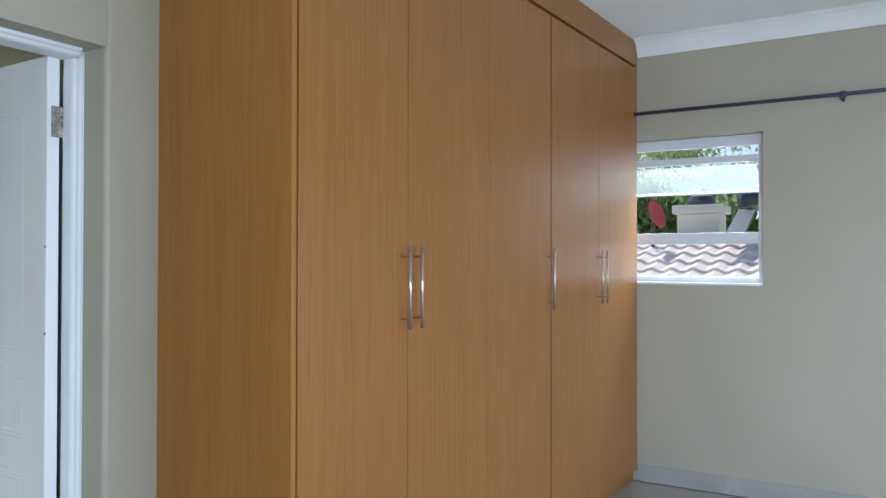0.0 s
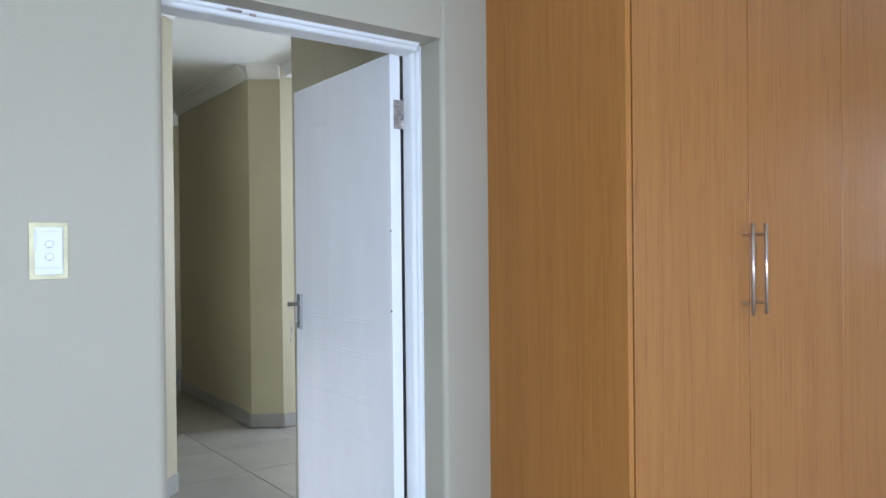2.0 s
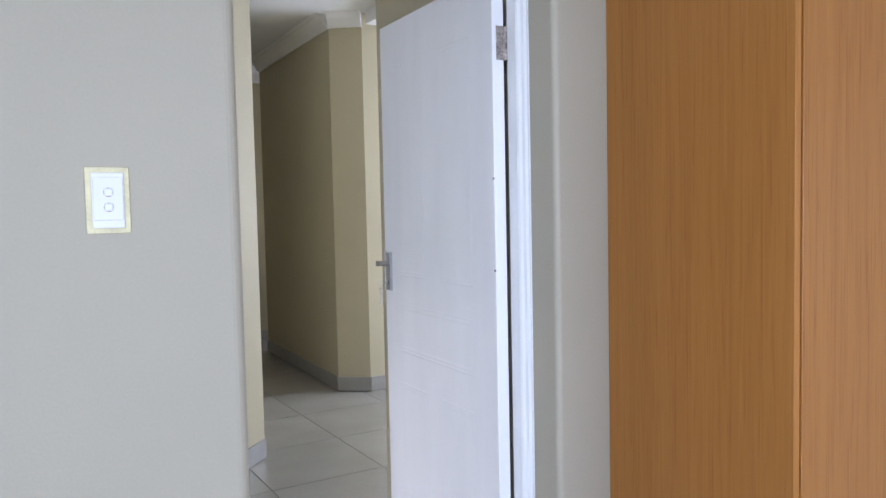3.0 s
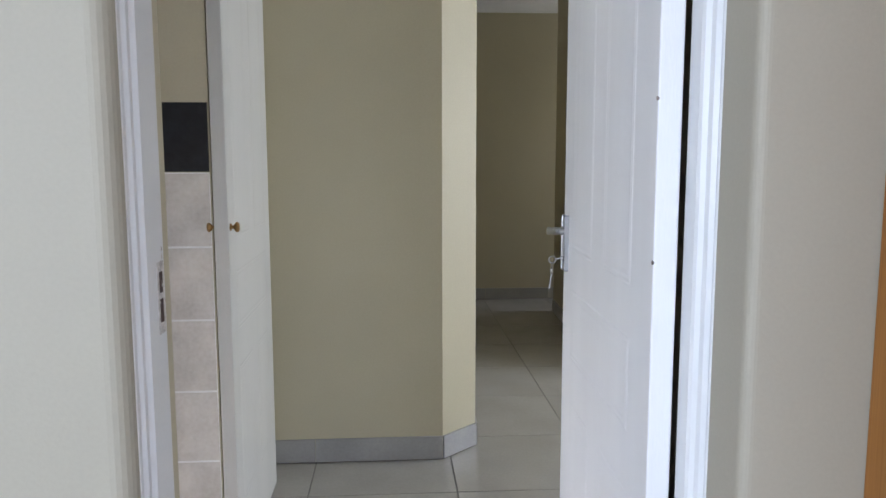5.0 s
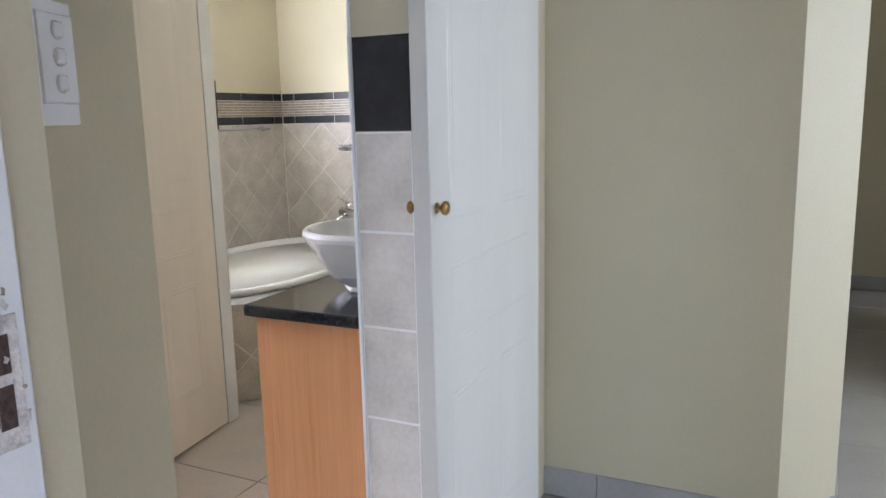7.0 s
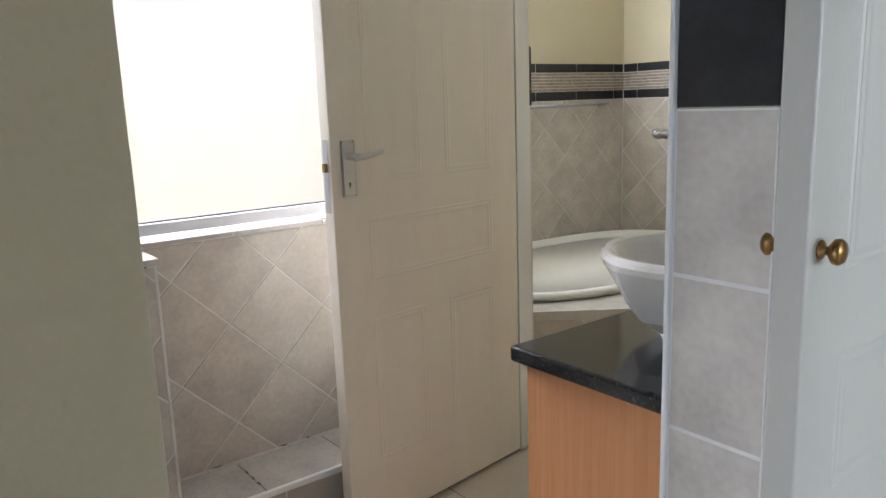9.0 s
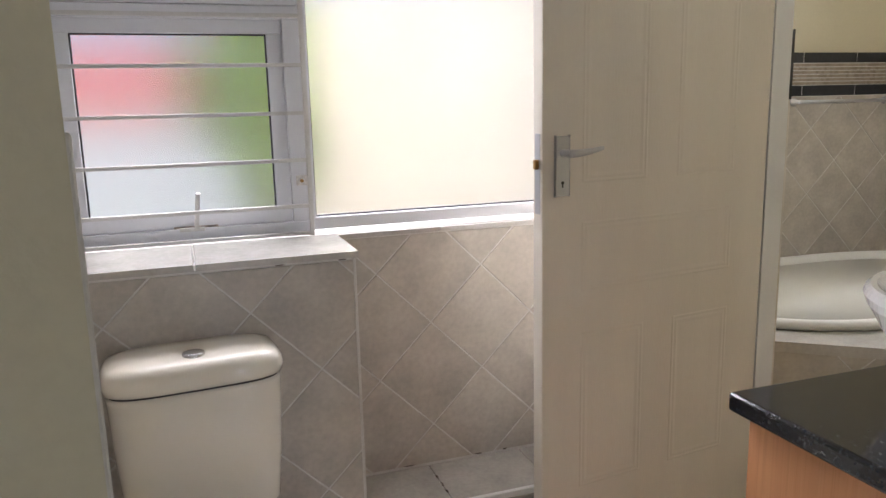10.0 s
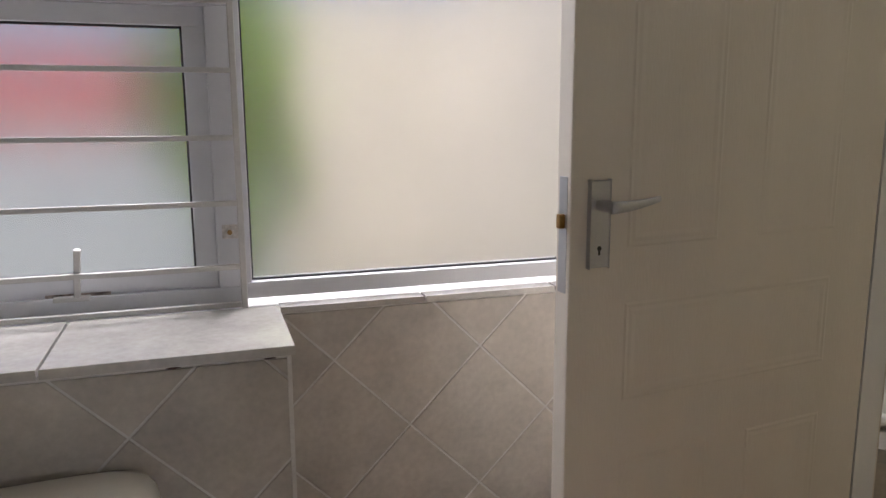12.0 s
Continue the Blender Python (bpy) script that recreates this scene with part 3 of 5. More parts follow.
def lever_handle(door, m, u, z, y0, out, plate_h, toward, length=0.105, key_hole=True):
    """A lever on a back plate, on one face of a leaf."""
    bm = box(bmesh.new(), u - 0.021, u + 0.021, y0, y0 + out * 0.009, z - plate_h * 0.72, z + plate_h * 0.28, 0.0025)
    bm.transform(m)
    plate = part("back_plate", bm, SATIN, door, "satin metal back plate")
    bm = cyl(bmesh.new(), (u, y0 + out * 0.006, z), (u, y0 + out * 0.05, z), 0.010, 16)
    bm.transform(m)
    part("lever_neck", bm, SATIN, plate)
    bm = bmesh.new()
    k = 7
    ring_prev = None
    for i in range(k):
        t = i / (k - 1)
        c = Vector((u + toward * (t * length - 0.008), y0 + out * (0.050 - 0.006 * t * t), z + 0.010 * t * t))
        hw, hh = 0.006 - 0.002 * t, 0.0105 - 0.0055 * t
        ring = [bm.verts.new(c + Vector((0, a * hw, b * hh))) for a, b in ((-1, -0.6), (-0.6, -1), (0.6, -1), (1, -0.6), (1, 0.6), (0.6, 1), (-0.6, 1), (-1, 0.6))]
        if ring_prev:
            for a in range(8):
                bm.faces.new((ring_prev[a], ring_prev[(a + 1) % 8], ring[(a + 1) % 8], ring[a]))
        else:
            bm.faces.new(ring[::-1])
        ring_prev = ring
    bm.faces.new(ring_prev)
    bm.transform(m)
    part("lever", bm, SATIN, plate, smooth=True)
    if key_hole:
        bm = cyl(bmesh.new(), (u, y0 + out * 0.0085, z - plate_h * 0.5), (u, y0 + out * 0.0098, z - plate_h * 0.5), 0.0045, 12)
        box(bm, u - 0.002, u + 0.002, y0 + out * 0.0085, y0 + out * 0.0098, z - plate_h * 0.5 - 0.012, z - plate_h * 0.5)
        bm.transform(m)
        part("keyhole", bm, RUBBER_AND_SHADE, plate)
    return plate


def hinge_part(door, x, y, z, d):
    bm = bmesh.new()
    for i in range(3):
        cyl(bm, (x, y, z - 0.05 + i * 0.034), (x, y, z - 0.02 + i * 0.034), 0.006, 12)
    box(bm, x - 0.030, x - 0.002, y - 0.002, y + 0.0015, z - 0.05, z + 0.05)
    box(bm, x + 0.002, x + 0.022, y - 0.0065, y - 0.0035, z - 0.05, z + 0.05)
    for i in range(3):
        cyl(bm, (x - 0.016, y - 0.004, z - 0.034 + i * 0.034), (x - 0.016, y - 0.001, z - 0.034 + i * 0.034), 0.004, 8)
    return part("hinge", bm, HINGE, door, "paint-splashed steel hinge")


bedroom_door, leaf1, m1 = door_leaf("door_1", (0.653, 0.197), (0.680, 0.991), 0.795, 2.040, DOOR_WHITE, (1, 0), "white painted panel door standing wide open", PANELS)
lever_handle(bedroom_door, m1, 0.752, 1.129, 0.0, -1, 0.146, -1, 0.10)
lever_handle(bedroom_door, m1, 0.752, 1.129, 0.042, 1, 0.146, -1, 0.10)
for z in (1.83, 0.25):
    hinge_part(bedroom_door, 0.696, 0.193, z, 1)
bm = bmesh.new()
for u, z in ((0.004, 1.425), (0.004, 1.146)):
    cyl(bm, (u, -0.001, z), (u, 0.002, z), 0.004, 8)
bm.transform(m1)
part("screw_mark", bm, CHIP, leaf1, "small dark screw mark")
# key in the lock, with a second one dangling from its bow
def key_bow(bm, centre, r, wire, axis=1):
    """A flat oval ring of round wire."""
    k = 14
    pts = []
    for i in range(k):
        a = 2 * math.pi * i / k
        c, s = r * math.cos(a), r * math.sin(a)
        pts.append(Vector(centre) + (Vector((c, 0, s)) if axis == 1 else Vector((0, c, s))))
    for i in range(k):
        cyl(bm, pts[i], pts[(i + 1) % k], wire, 6)


KU, KZ = 0.752, 1.056
bm = cyl(bmesh.new(), (KU, -0.008, KZ), (KU, -0.031, KZ - 0.003), 0.0019, 10)
cyl(bm, (KU, -0.012, KZ), (KU, -0.018, KZ), 0.0038, 10)
key_bow(bm, (KU, -0.040, KZ - 0.005), 0.0098, 0.0017, 0)
bm.transform(m1)
part("key", bm, SATIN, bedroom_door, "steel key in the lock")
bm = bmesh.new()
key_bow(bm, (KU, -0.041, KZ - 0.021), 0.0075, 0.0008)
key_bow(bm, (KU + 0.002, -0.041, KZ - 0.035), 0.0100, 0.0018)
cyl(bm, (KU + 0.002, -0.041, KZ - 0.045), (KU - 0.004, -0.048, KZ - 0.086), 0.0019, 10)
box(bm, KU - 0.010, KU - 0.004, -0.0492, -0.0468, KZ - 0.085, KZ - 0.073)
bm.transform(m1)
part("spare_key", bm, SATIN, bedroom_door, "second key dangling on a ring")


def frame_post(bm, x_in, x_out, y0, y1, z0, z1):
    """Pressed steel jamb: a stepped section with a door stop."""
    s = 1 if x_out > x_in else -1
    pts = [(x_out, y0), (x_in + s * 0.030, y0), (x_in + s * 0.024, y0 + 0.006), (x_in + s * 0.024, y0 + 0.012), (x_in + s * 0.016, y0 + 0.016), (x_in + s * 0.012, y0 + 0.024),
           (x_in + s * 0.004, y0 + 0.028), (x_in, y0 + 0.034), (x_in, y1 - 0.004), (x_in + s * 0.004, y1), (x_out, y1)]
    prism(bm, pts, z0, z1)


door_frame = thing("door_frame", (-0.2, 0.15, 0), "white enamelled steel door frame with chipped paint", "door frame", kind="structure")
bm = bmesh.new()
prism(bm, [(-0.229, 0.034), (-0.178, 0.034), (-0.171, 0.041), (-0.171, 0.052), (-0.176, 0.056), (-0.176, 0.065), (-0.170, 0.071), (-0.170, 0.083), (-0.174, 0.087), (-0.174, 0.095),
           (-0.167, 0.102), (-0.167, 0.184), (-0.171, 0.188), (-0.229, 0.188)], 0, 2.058)
jamb_l = part("jamb", bm, GLOSS_WHITE, door_frame)
bm = bmesh.new()
frame_post(bm, 0.702, 0.752, 0.112, 0.192, 0, 2.058)
part("jamb", bm, GLOSS_WHITE, door_frame)
bm2 = bmesh.new()
frame_post(bm2, -0.0, -0.055, 0.075, 0.19, -0.175, 0.702)
bm2.transform(Matrix.Translation((0, 0, 2.034)) @ Matrix(((0, 0, 1, 0), (0, 1, 0, 0), (-1, 0, 0, 0), (0, 0, 0, 1))))
part("head", bm2, GLOSS_WHITE, door_frame)
# worn strike plate with bare patches in the jamb
bm = box(bmesh.new(), -0.1675, -0.1655, 0.146, 0.177, 1.045, 1.162, 0.0008, 1)
strike = part("strike_plate", bm, CHIP_AND_GAP_GREY, jamb_l, "worn strike plate with flaking paint")
for z0, z1 in ((1.112, 1.146), (1.064, 1.102)):
    part("latch_hole", boxed(-0.1660, -0.1647, 0.152, 0.167, z0, z1, 0.0005), HOLE, strike, "dark latch hole")
rnd = random.Random(4)
for i in range(16):
    z, y = 1.035 + rnd.random() * 0.15, 0.148 + rnd.random() * 0.030
    bm = bmesh.new()
    vs = [bm.verts.new((-0.1652 + 0.0001 * i / 12, y + 0.0035 * rnd.uniform(0.3, 1.2) * math.cos(a), z + 0.005 * rnd.uniform(0.3, 1.4) * math.sin(a))) for a in (0, 1, 2, 3, 4, 5)]
    ex = bmesh.ops.extrude_face_region(bm, geom=[bm.faces.new(vs)])
    bmesh.ops.translate(bm, verts=[v for v in ex["geom"] if isinstance(v, bmesh.types.BMVert)], vec=(0.0004, 0, 0))
    bmesh.ops.recalc_face_normals(bm, faces=bm.faces[:])
    part("paint_chip", bm, CHIP if i % 6 == 0 else CHIP_AND_GAP_GREY, jamb_l)
# bare patch in the head
bm = bmesh.new()
for x0, x1, z in ((0.03, 0.075, 2.047), (0.10, 0.118, 2.044)):
    box(bm, x0, x1, 0.0860, 0.0905, z, z + 0.006)
part("paint_chip", bm, CHIP, door_frame)

# bathroom door with lever, hinged at the nib
wc_door, leaf2, m2 = door_leaf("door_2", (-1.803, 2.172), (-1.702, 1.384), 0.800, 2.03, DOOR_CREAM, (-1, 0), "cream white panel door standing open in the bathroom", PANELS)
lever_handle(wc_door, m2, 0.744, 1.165, 0.0, -1, 0.152, -1, 0.108)
lever_handle(wc_door, m2, 0.744, 1.165, 0.042, 1, 0.152, -1, 0.108)
bm = box(bmesh.new(), 0.7985, 0.8012, 0.009, 0.033, 1.01, 1.215, 0.0006, 1)
bm.transform(m2)
lock = part("lock_plate", bm, SATIN, wc_door, "metal lock edge plate")
bm = box(bmesh.new(), 0.800, 0.812, 0.014, 0.026, 1.125, 1.15, 0.002)
bm.transform(m2)
part("latch", bm, BRASS, lock)
frame2 = structure("door_frame_2", boxed(-1.843, -1.806, 2.180, 2.238, 0, 2.06), GLOSS_WHITE, "white door jamb at the end of the short wall", "door frame")
part("jamb_bead", boxed(-1.843, -1.812, 2.238, 2.250, 0, 2.06), GLOSS_WHITE, frame2)
structure("trim_tile_edge", boxed(-1.845, -1.820, 2.2505, 2.268, 1.284, 1.487), TILE_BLACK, "black tile edge on the end of the short wall", "tile trim")
structure("trim_nib_edge", boxed(-1.845, -1.822, 2.2505, 2.266, 0, 1.283), TILE_COL, "grey tile edge on the end of the short wall", "tile trim")

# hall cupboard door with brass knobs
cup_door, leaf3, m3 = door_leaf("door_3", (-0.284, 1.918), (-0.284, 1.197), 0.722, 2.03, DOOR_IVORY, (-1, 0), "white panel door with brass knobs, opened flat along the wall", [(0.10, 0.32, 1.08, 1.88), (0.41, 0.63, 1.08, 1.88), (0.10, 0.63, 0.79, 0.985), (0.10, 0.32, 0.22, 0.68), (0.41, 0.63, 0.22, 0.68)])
for y0, out in ((0.0, -1), (0.042, 1)):
    bm = lathe(bmesh.new(), [(0.012, 0), (0.011, 0.0025), (0.0055, 0.005), (0.0048, 0.009), (0.010, 0.0125), (0.0150, 0.0165), (0.0160, 0.0215), (0.0125, 0.0260), (0.004, 0.0275)], (0.692, y0, 1.122), (0, out, 0), 24)
    bm.transform(m3)
    part("knob", bm, BRASS, cup_door, "aged brass knob", True)


# ---------- bedroom: wardrobe ----------
W0, W1 = Vector((0.892, -0.628, 0)), Vector((3.893, -0.775, 0))
wd = (W1 - W0).normalized()
wn = Vector((wd.y, -wd.x, 0))
WM = Matrix.Identity(4)
for i in range(3):
    WM[i][0], WM[i][1], WM[i][2], WM[i][3] = wd[i], wn[i], (0, 0, 1)[i], W0[i]
WLEN = (W1 - W0).length
wardrobe = thing("wardrobe", (0.9, -0.3, 0), "built-in oak-coloured wardrobe with tall plain doors", "wardrobe")


def wpart(name, mat, parent, *b, bevel=0.0015, label=""):
    bm = boxed(*b, bevel=bevel)
    bm.transform(WM)
    return part(name, bm, mat, parent, label)


bm = prism(bmesh.new(), [(0.923, -0.003), (0.894, -0.606), (0.914, -0.606), (0.943, -0.003)], 0, CEIL - 0.002)
part("end_panel", bm, BEECH_END, wardrobe)
wpart("end_stile", BEECH_END, wardrobe, 0.0, 0.020, -0.022, 0.0, 0.0, CEIL - 0.002)
wpart("plinth", BEECH, wardrobe, 0.021, WLEN, -0.08, -0.028, 0.0, 0.07)
wpart("carcass", BEECH, wardrobe, 0.021, WLEN, -0.60, -0.045, 0.071, 2.57)
wpart("bulkhead", BEECH, wardrobe, 0.021, WLEN, -0.04, 0.002, 2.592, CEIL - 0.002)
DOORS = [0.026, 0.575, 1.152, 1.757, 2.370, WLEN - 0.004]
SIDES = [1, -1, 1, 1, -1]


def bar_handle(parent, u, z0, z1):
    bm = cyl(bmesh.new(), (u, 0.036, z0), (u, 0.036, z1), 0.0055, 16)
    bm.transform(WM)
    h = part("handle", bm, STEEL, parent, "brushed steel bar handle", True)
    for z in (z0 + 0.035, z1 - 0.035):
        bm = cyl(bmesh.new(), (u, 0.0005, z), (u, 0.034, z), 0.0045, 12)
        bm.transform(WM)
        part("handle_post", bm, STEEL, h)


for k in range(5):
    a, b = DOORS[k] + 0.002, DOORS[k + 1] - (0.007 if k == 2 else 0.002)
    d = wpart("door", BEECH, wardrobe, a, b, -0.020, 0.0, 0.072, 2.577, bevel=0.002)
    # Added strip: the gap's shade is painted on this door's edge.
    if k == 3:
        wpart("edge_band", GAP_SHADE, d, a - 0.0014, a - 0.0002, -0.0195, -0.0006, 0.074, 2.575, bevel=0.0002, label="dark red-brown strip painting the shade in the door gap")
    bar_handle(d, b - 0.034 if SIDES[k] == 1 else a + 0.034, 1.142, 1.432)

# bedroom window: white aluminium with an open top-hung sash
X = 3.99
win1 = thing("window_1", (X, -0.9, 1.229), "white aluminium window with an open top sash", "window", kind="structure")
WY0, WY1, WZ0, WZ1 = -1.503, -0.303, 1.231, 2.126
for name, y0, y1, z0, z1 in (("sill_bar", WY0, WY1, WZ0, WZ0 + 0.045), ("head_bar", WY0, WY1, WZ1 - 0.06, WZ1), ("side_bar", WY0, WY0 + 0.03, WZ0 + 0.045, WZ1 - 0.06), ("side_bar", WY1 - 0.03, WY1, WZ0 + 0.045, WZ1 - 0.06),
                            ("transom", WY0 + 0.03, WY1 - 0.03, 1.478, 1.545), ("upper_bar", WY0 + 0.03, WY1 - 0.03, 1.968, 2.008)):
    part(name, boxed(X - 0.025, X + 0.025, y0, y1, z0, z1, 0.003), ALU_WHITE, win1)
for z0, z1 in ((WZ0 + 0.045, 1.478), (2.008, WZ1 - 0.06)):
    pane = part("pane", boxed(X - 0.003, X + 0.003, WY0 + 0.03, WY1 - 0.03, z0, z1), CLEAR, win1)
    pane.visible_shadow = False
sm = Matrix.Translation((X + 0.02, 0, 1.955)) @ Matrix.Rotation(radians(-70), 4, "Y") @ Matrix.Translation((-X - 0.02, 0, -1.955))
for y0, y1, z0, z1 in ((WY0 + 0.035, WY1 - 0.035, 1.555, 1.572), (WY0 + 0.035, WY0 + 0.05, 1.572, 1.95), (WY1 - 0.05, WY1 - 0.035, 1.572, 1.95)):
    bm = boxed(X + 0.012, X + 0.030, y0, y1, z0, z1, 0.002)
    bm.transform(sm)
    part("sash_bar", bm, ALU_WHITE, win1)
bm = boxed(X + 0.018, X + 0.023, WY0 + 0.05, WY1 - 0.05, 1.572, 1.95)
bm.transform(sm)
pane = part("sash_pane", bm, HAZY, win1, "glass pane with a painted white haze")
pane.visible_shadow = False
for y in (WY0 + 0.045, WY1 - 0.045):
    part("sash_stay", cyl(bmesh.new(), (X + 0.02, y, 1.62), sm @ Vector((X + 0.02, y, 1.60)), 0.005, 8), RUBBER_AND_SHADE, win1, "dark sliding sash stay")
structure("window_sill_bedroom", boxed(3.888, 3.963, -1.503, -0.303, 1.2295, 1.2445, 0.004), GLOSS_WHITE, "white painted bedroom window sill", "window sill")

rail = thing("curtain_rail", (3.85, -2, 2.28), "thin dark blue metal curtain rail on brackets", "curtain rail")
part("rod", cyl(bmesh.new(), (3.835, -3.6, 2.285), (3.835, -0.35, 2.285), 0.011), RAIL_DARK, rail, smooth=True)
for y in (-1.92, -3.4):
    bm = cyl(bmesh.new(), (3.835, y, 2.262), (3.835, y, 2.30), 0.015)
    box(bm, 3.84, 3.899, y - 0.008, y + 0.008, 2.255, 2.272)
    part("bracket", bm, RAIL_DARK, rail)


# ---------- switches ----------
def switch_plate(name, frame_m, w, h, label, surround, rockers, ledge=0.0):
    sw = thing(name, frame_m.translation, label, "light switch")
    if surround:
        bm = box(bmesh.new(), -w / 2 - surround, w / 2 + surround, -h / 2 - surround, h / 2 + surround, 0, 0.004, 0.0015)
        bm.transform(frame_m)
        part("surround", bm, PLASTIC_YELLOW, sw, "yellowed plastic surround")
    bm = box(bmesh.new(), -w / 2, w / 2, -h / 2, h / 2, 0.0, 0.009, 0.002)
    bm.transform(frame_m)
    part("plate", bm, PLASTIC, sw)
    # Solid grey edge; the shade round the cover is painted, not a gap.
    bm = box(bmesh.new(), -w / 2 + 0.0022, w / 2 - 0.0022, -h / 2 + ledge - 0.0008, h / 2 - ledge * 0.6 + 0.0008, 0.008, 0.0094)
    bm.transform(frame_m)
    part("cover_gap", bm, CHIP_AND_GAP_GREY, sw, "thin grey strip painted as the shade line round the cover")
    bm = box(bmesh.new(), -w / 2 + 0.003, w / 2 - 0.003, -h / 2 + ledge, h / 2 - ledge * 0.6, 0.008, 0.0115, 0.0012)
    bm.transform(frame_m)
    part("cover", bm, PLASTIC, sw)
    for v in rockers:
        bm = lathe(bmesh.new(), [(0.0096, 0.0105), (0.0096, 0.0120)], (0, v, 0), (0, 0, 1), 20)
        bm.transform(frame_m)
        part("rocker_ring", bm, INK if surround else CHIP_AND_GAP_GREY, sw)
        bm = box(bmesh.new(), -0.0085, 0.0085, v - 0.0075, v + 0.0085, 0.011, 0.0150, 0.003)
        bm.transform(frame_m)
        part("rocker", bm, PLASTIC, sw)
    return sw


switch_plate("light_switch", plane_frame((-0.446, -0.0005, 1.3695), (1, 0, 0), (0, -1, 0)), 0.061, 0.112, "white double light switch with yellowed surround on cream wall", 0.011, (0.016, -0.014), 0.016)
dg = Vector((-0.33 + 0.226, 0.484 - 0.221, 0)).normalized()
dn = Vector((dg.y, -dg.x, 0))
base = Vector((-0.226, 0.221, 0)) + dg * 0.090
switch_plate("light_switch", plane_frame((base.x + dn.x * 0.0005, base.y + dn.y * 0.0005, 1.377), dg, dn), 0.066, 0.122, "white triple light switch on the yellow angled wall", 0.0, (0.032, 0.006, -0.020), 0.022)


# ---------- bathroom windows and grille ----------
def frosted_window(name, y0, y1, z0, z1, label, sash, right=0.03, left=0.03):
    w = thing(name, (WX, (y0 + y1) / 2, z0), label, "window", kind="structure")
    for nm, a, b, c, d in (("sill_bar", y0, y1, z0, z0 + 0.034), ("head_bar", y0, y1, z1 - 0.034, z1), ("side_bar", y0, y0 + left, z0 + 0.034, z1 - 0.034), ("side_bar", y1 - right, y1, z0 + 0.034, z1 - 0.034)):
        part(nm, boxed(WX - 0.03, WX + 0.025, a, b, c, d, 0.002), ALU_WHITE, w)
    a, b, c, d = y0 + left, y1 - right, z0 + 0.034, z1 - 0.034
    if sash:
        for nm, p, q, r, s in (("sash_bar", a, b, c, c + 0.039), ("sash_bar", a, b, d - 0.037, d), ("sash_bar", a, a + 0.044, c + 0.039, d - 0.037), ("sash_bar", b - 0.041, b, c + 0.039, d - 0.037)):
            part(nm, boxed(WX - 0.02, WX + 0.012, p, q, r, s, 0.002), ALU_WHITE, w)
        a, b, c, d = a + 0.044, b - 0.041, c + 0.039, d - 0.037
    for p, q, r, s in ((a, b, c, c + 0.004), (a, a + 0.004, c, d), (b - 0.004, b, c, d), (a, b, d - 0.004, d)):
        part("gasket", boxed(WX - 0.006, WX + 0.006, p, q, r, s), RUBBER_AND_SHADE, w)
    pane = part("pane", boxed(WX - 0.003, WX + 0.003, a, b, c, d), FROST, w, "frosted glass pane")
    pane.visible_shadow = False
    return w


win2 = frosted_window("window_2", 0.207, 0.851, 0.948, 1.56, "white aluminium frosted bathroom window with burglar bars", True, 0.05)
frosted_window("window_3", 0.207, 0.851, 1.562, 2.048, "frosted upper bathroom window light", False)
frosted_window("window_4", 0.8535, 1.948, 0.955, 2.048, "large fixed frosted bathroom window", False, left=0.012)
bm = box(bmesh.new(), WX + 0.012, WX + 0.03, 0.50, 0.565, 0.975, 0.985, 0.002)
stay = part("window_stay", bm, BAR_WHITE, win2, "white window catch")
part("stay_plate", boxed(WX + 0.0122, WX + 0.016, 0.485, 0.60, 0.972, 0.988, 0.001), CHIP, win2, "brown metal catch plate")
bm = box(bmesh.new(), -0.006, 0.006, -0.006, 0.006, 0, 0.098, 0.002)
bm.transform(Matrix.Translation((WX + 0.03, 0.543, 0.985)) @ Matrix.Rotation(radians(14), 4, "Y") @ Matrix.Rotation(radians(-6), 4, "X"))
part("stay_arm", bm, BAR_WHITE, stay)

GX = -2.060
grille = thing("burglar_bars", (GX, 0.53, 0.94), "white painted steel burglar bars over the window", "window bars")
for y in (0.224, 0.848):
    part("upright", boxed(GX - 0.006, GX + 0.006, y - 0.006, y + 0.006, 0.942, 2.03, 0.0015), BAR_WHITE, grille)
for i in range(9):
    z = 0.952 + (0.0 if i == 0 else 0.076 + (i - 1) * 0.126)
    part("bar", boxed(GX - 0.006, GX + 0.006, 0.230, 0.842, z - 0.005, z + 0.005, 0.0012), BAR_WHITE, grille)
part("fixing_lug", boxed(GX - 0.004, GX + 0.004, 0.812, 0.842, 1.085, 1.112, 0.001), CHIP_AND_GAP_GREY, grille, "bare metal fixing lug")
part("fixing_bolt", cyl(bmesh.new(), (GX + 0.003, 0.826, 1.098), (GX + 0.009, 0.826, 1.098), 0.005, 10), BRASS, grille)


# ---------- toilet ----------
def rounded_loop(cx, cy, hx, hy, z, n=3.2, seg=40):
    res = []
    for i in range(seg):
        t = 2 * math.pi * i / seg
        c, s = math.cos(t), math.sin(t)
        res.append((cx + hx * math.copysign(abs(c) ** (2 / n), c), cy + hy * math.copysign(abs(s) ** (2 / n), s), z))
    return res


def loft(loops, cap=True):
    bm = bmesh.new()
    rings = [[bm.verts.new(p) for p in lp] for lp in loops]
    for p, q in zip(rings, rings[1:]):
        for i in range(len(p)):
            bm.faces.new((p[i], p[(i + 1) % len(p)], q[(i + 1) % len(p)], q[i]))
    if cap:
        bm.faces.new(rings[0][::-1])
        bm.faces.new(rings[-1])
    return bm


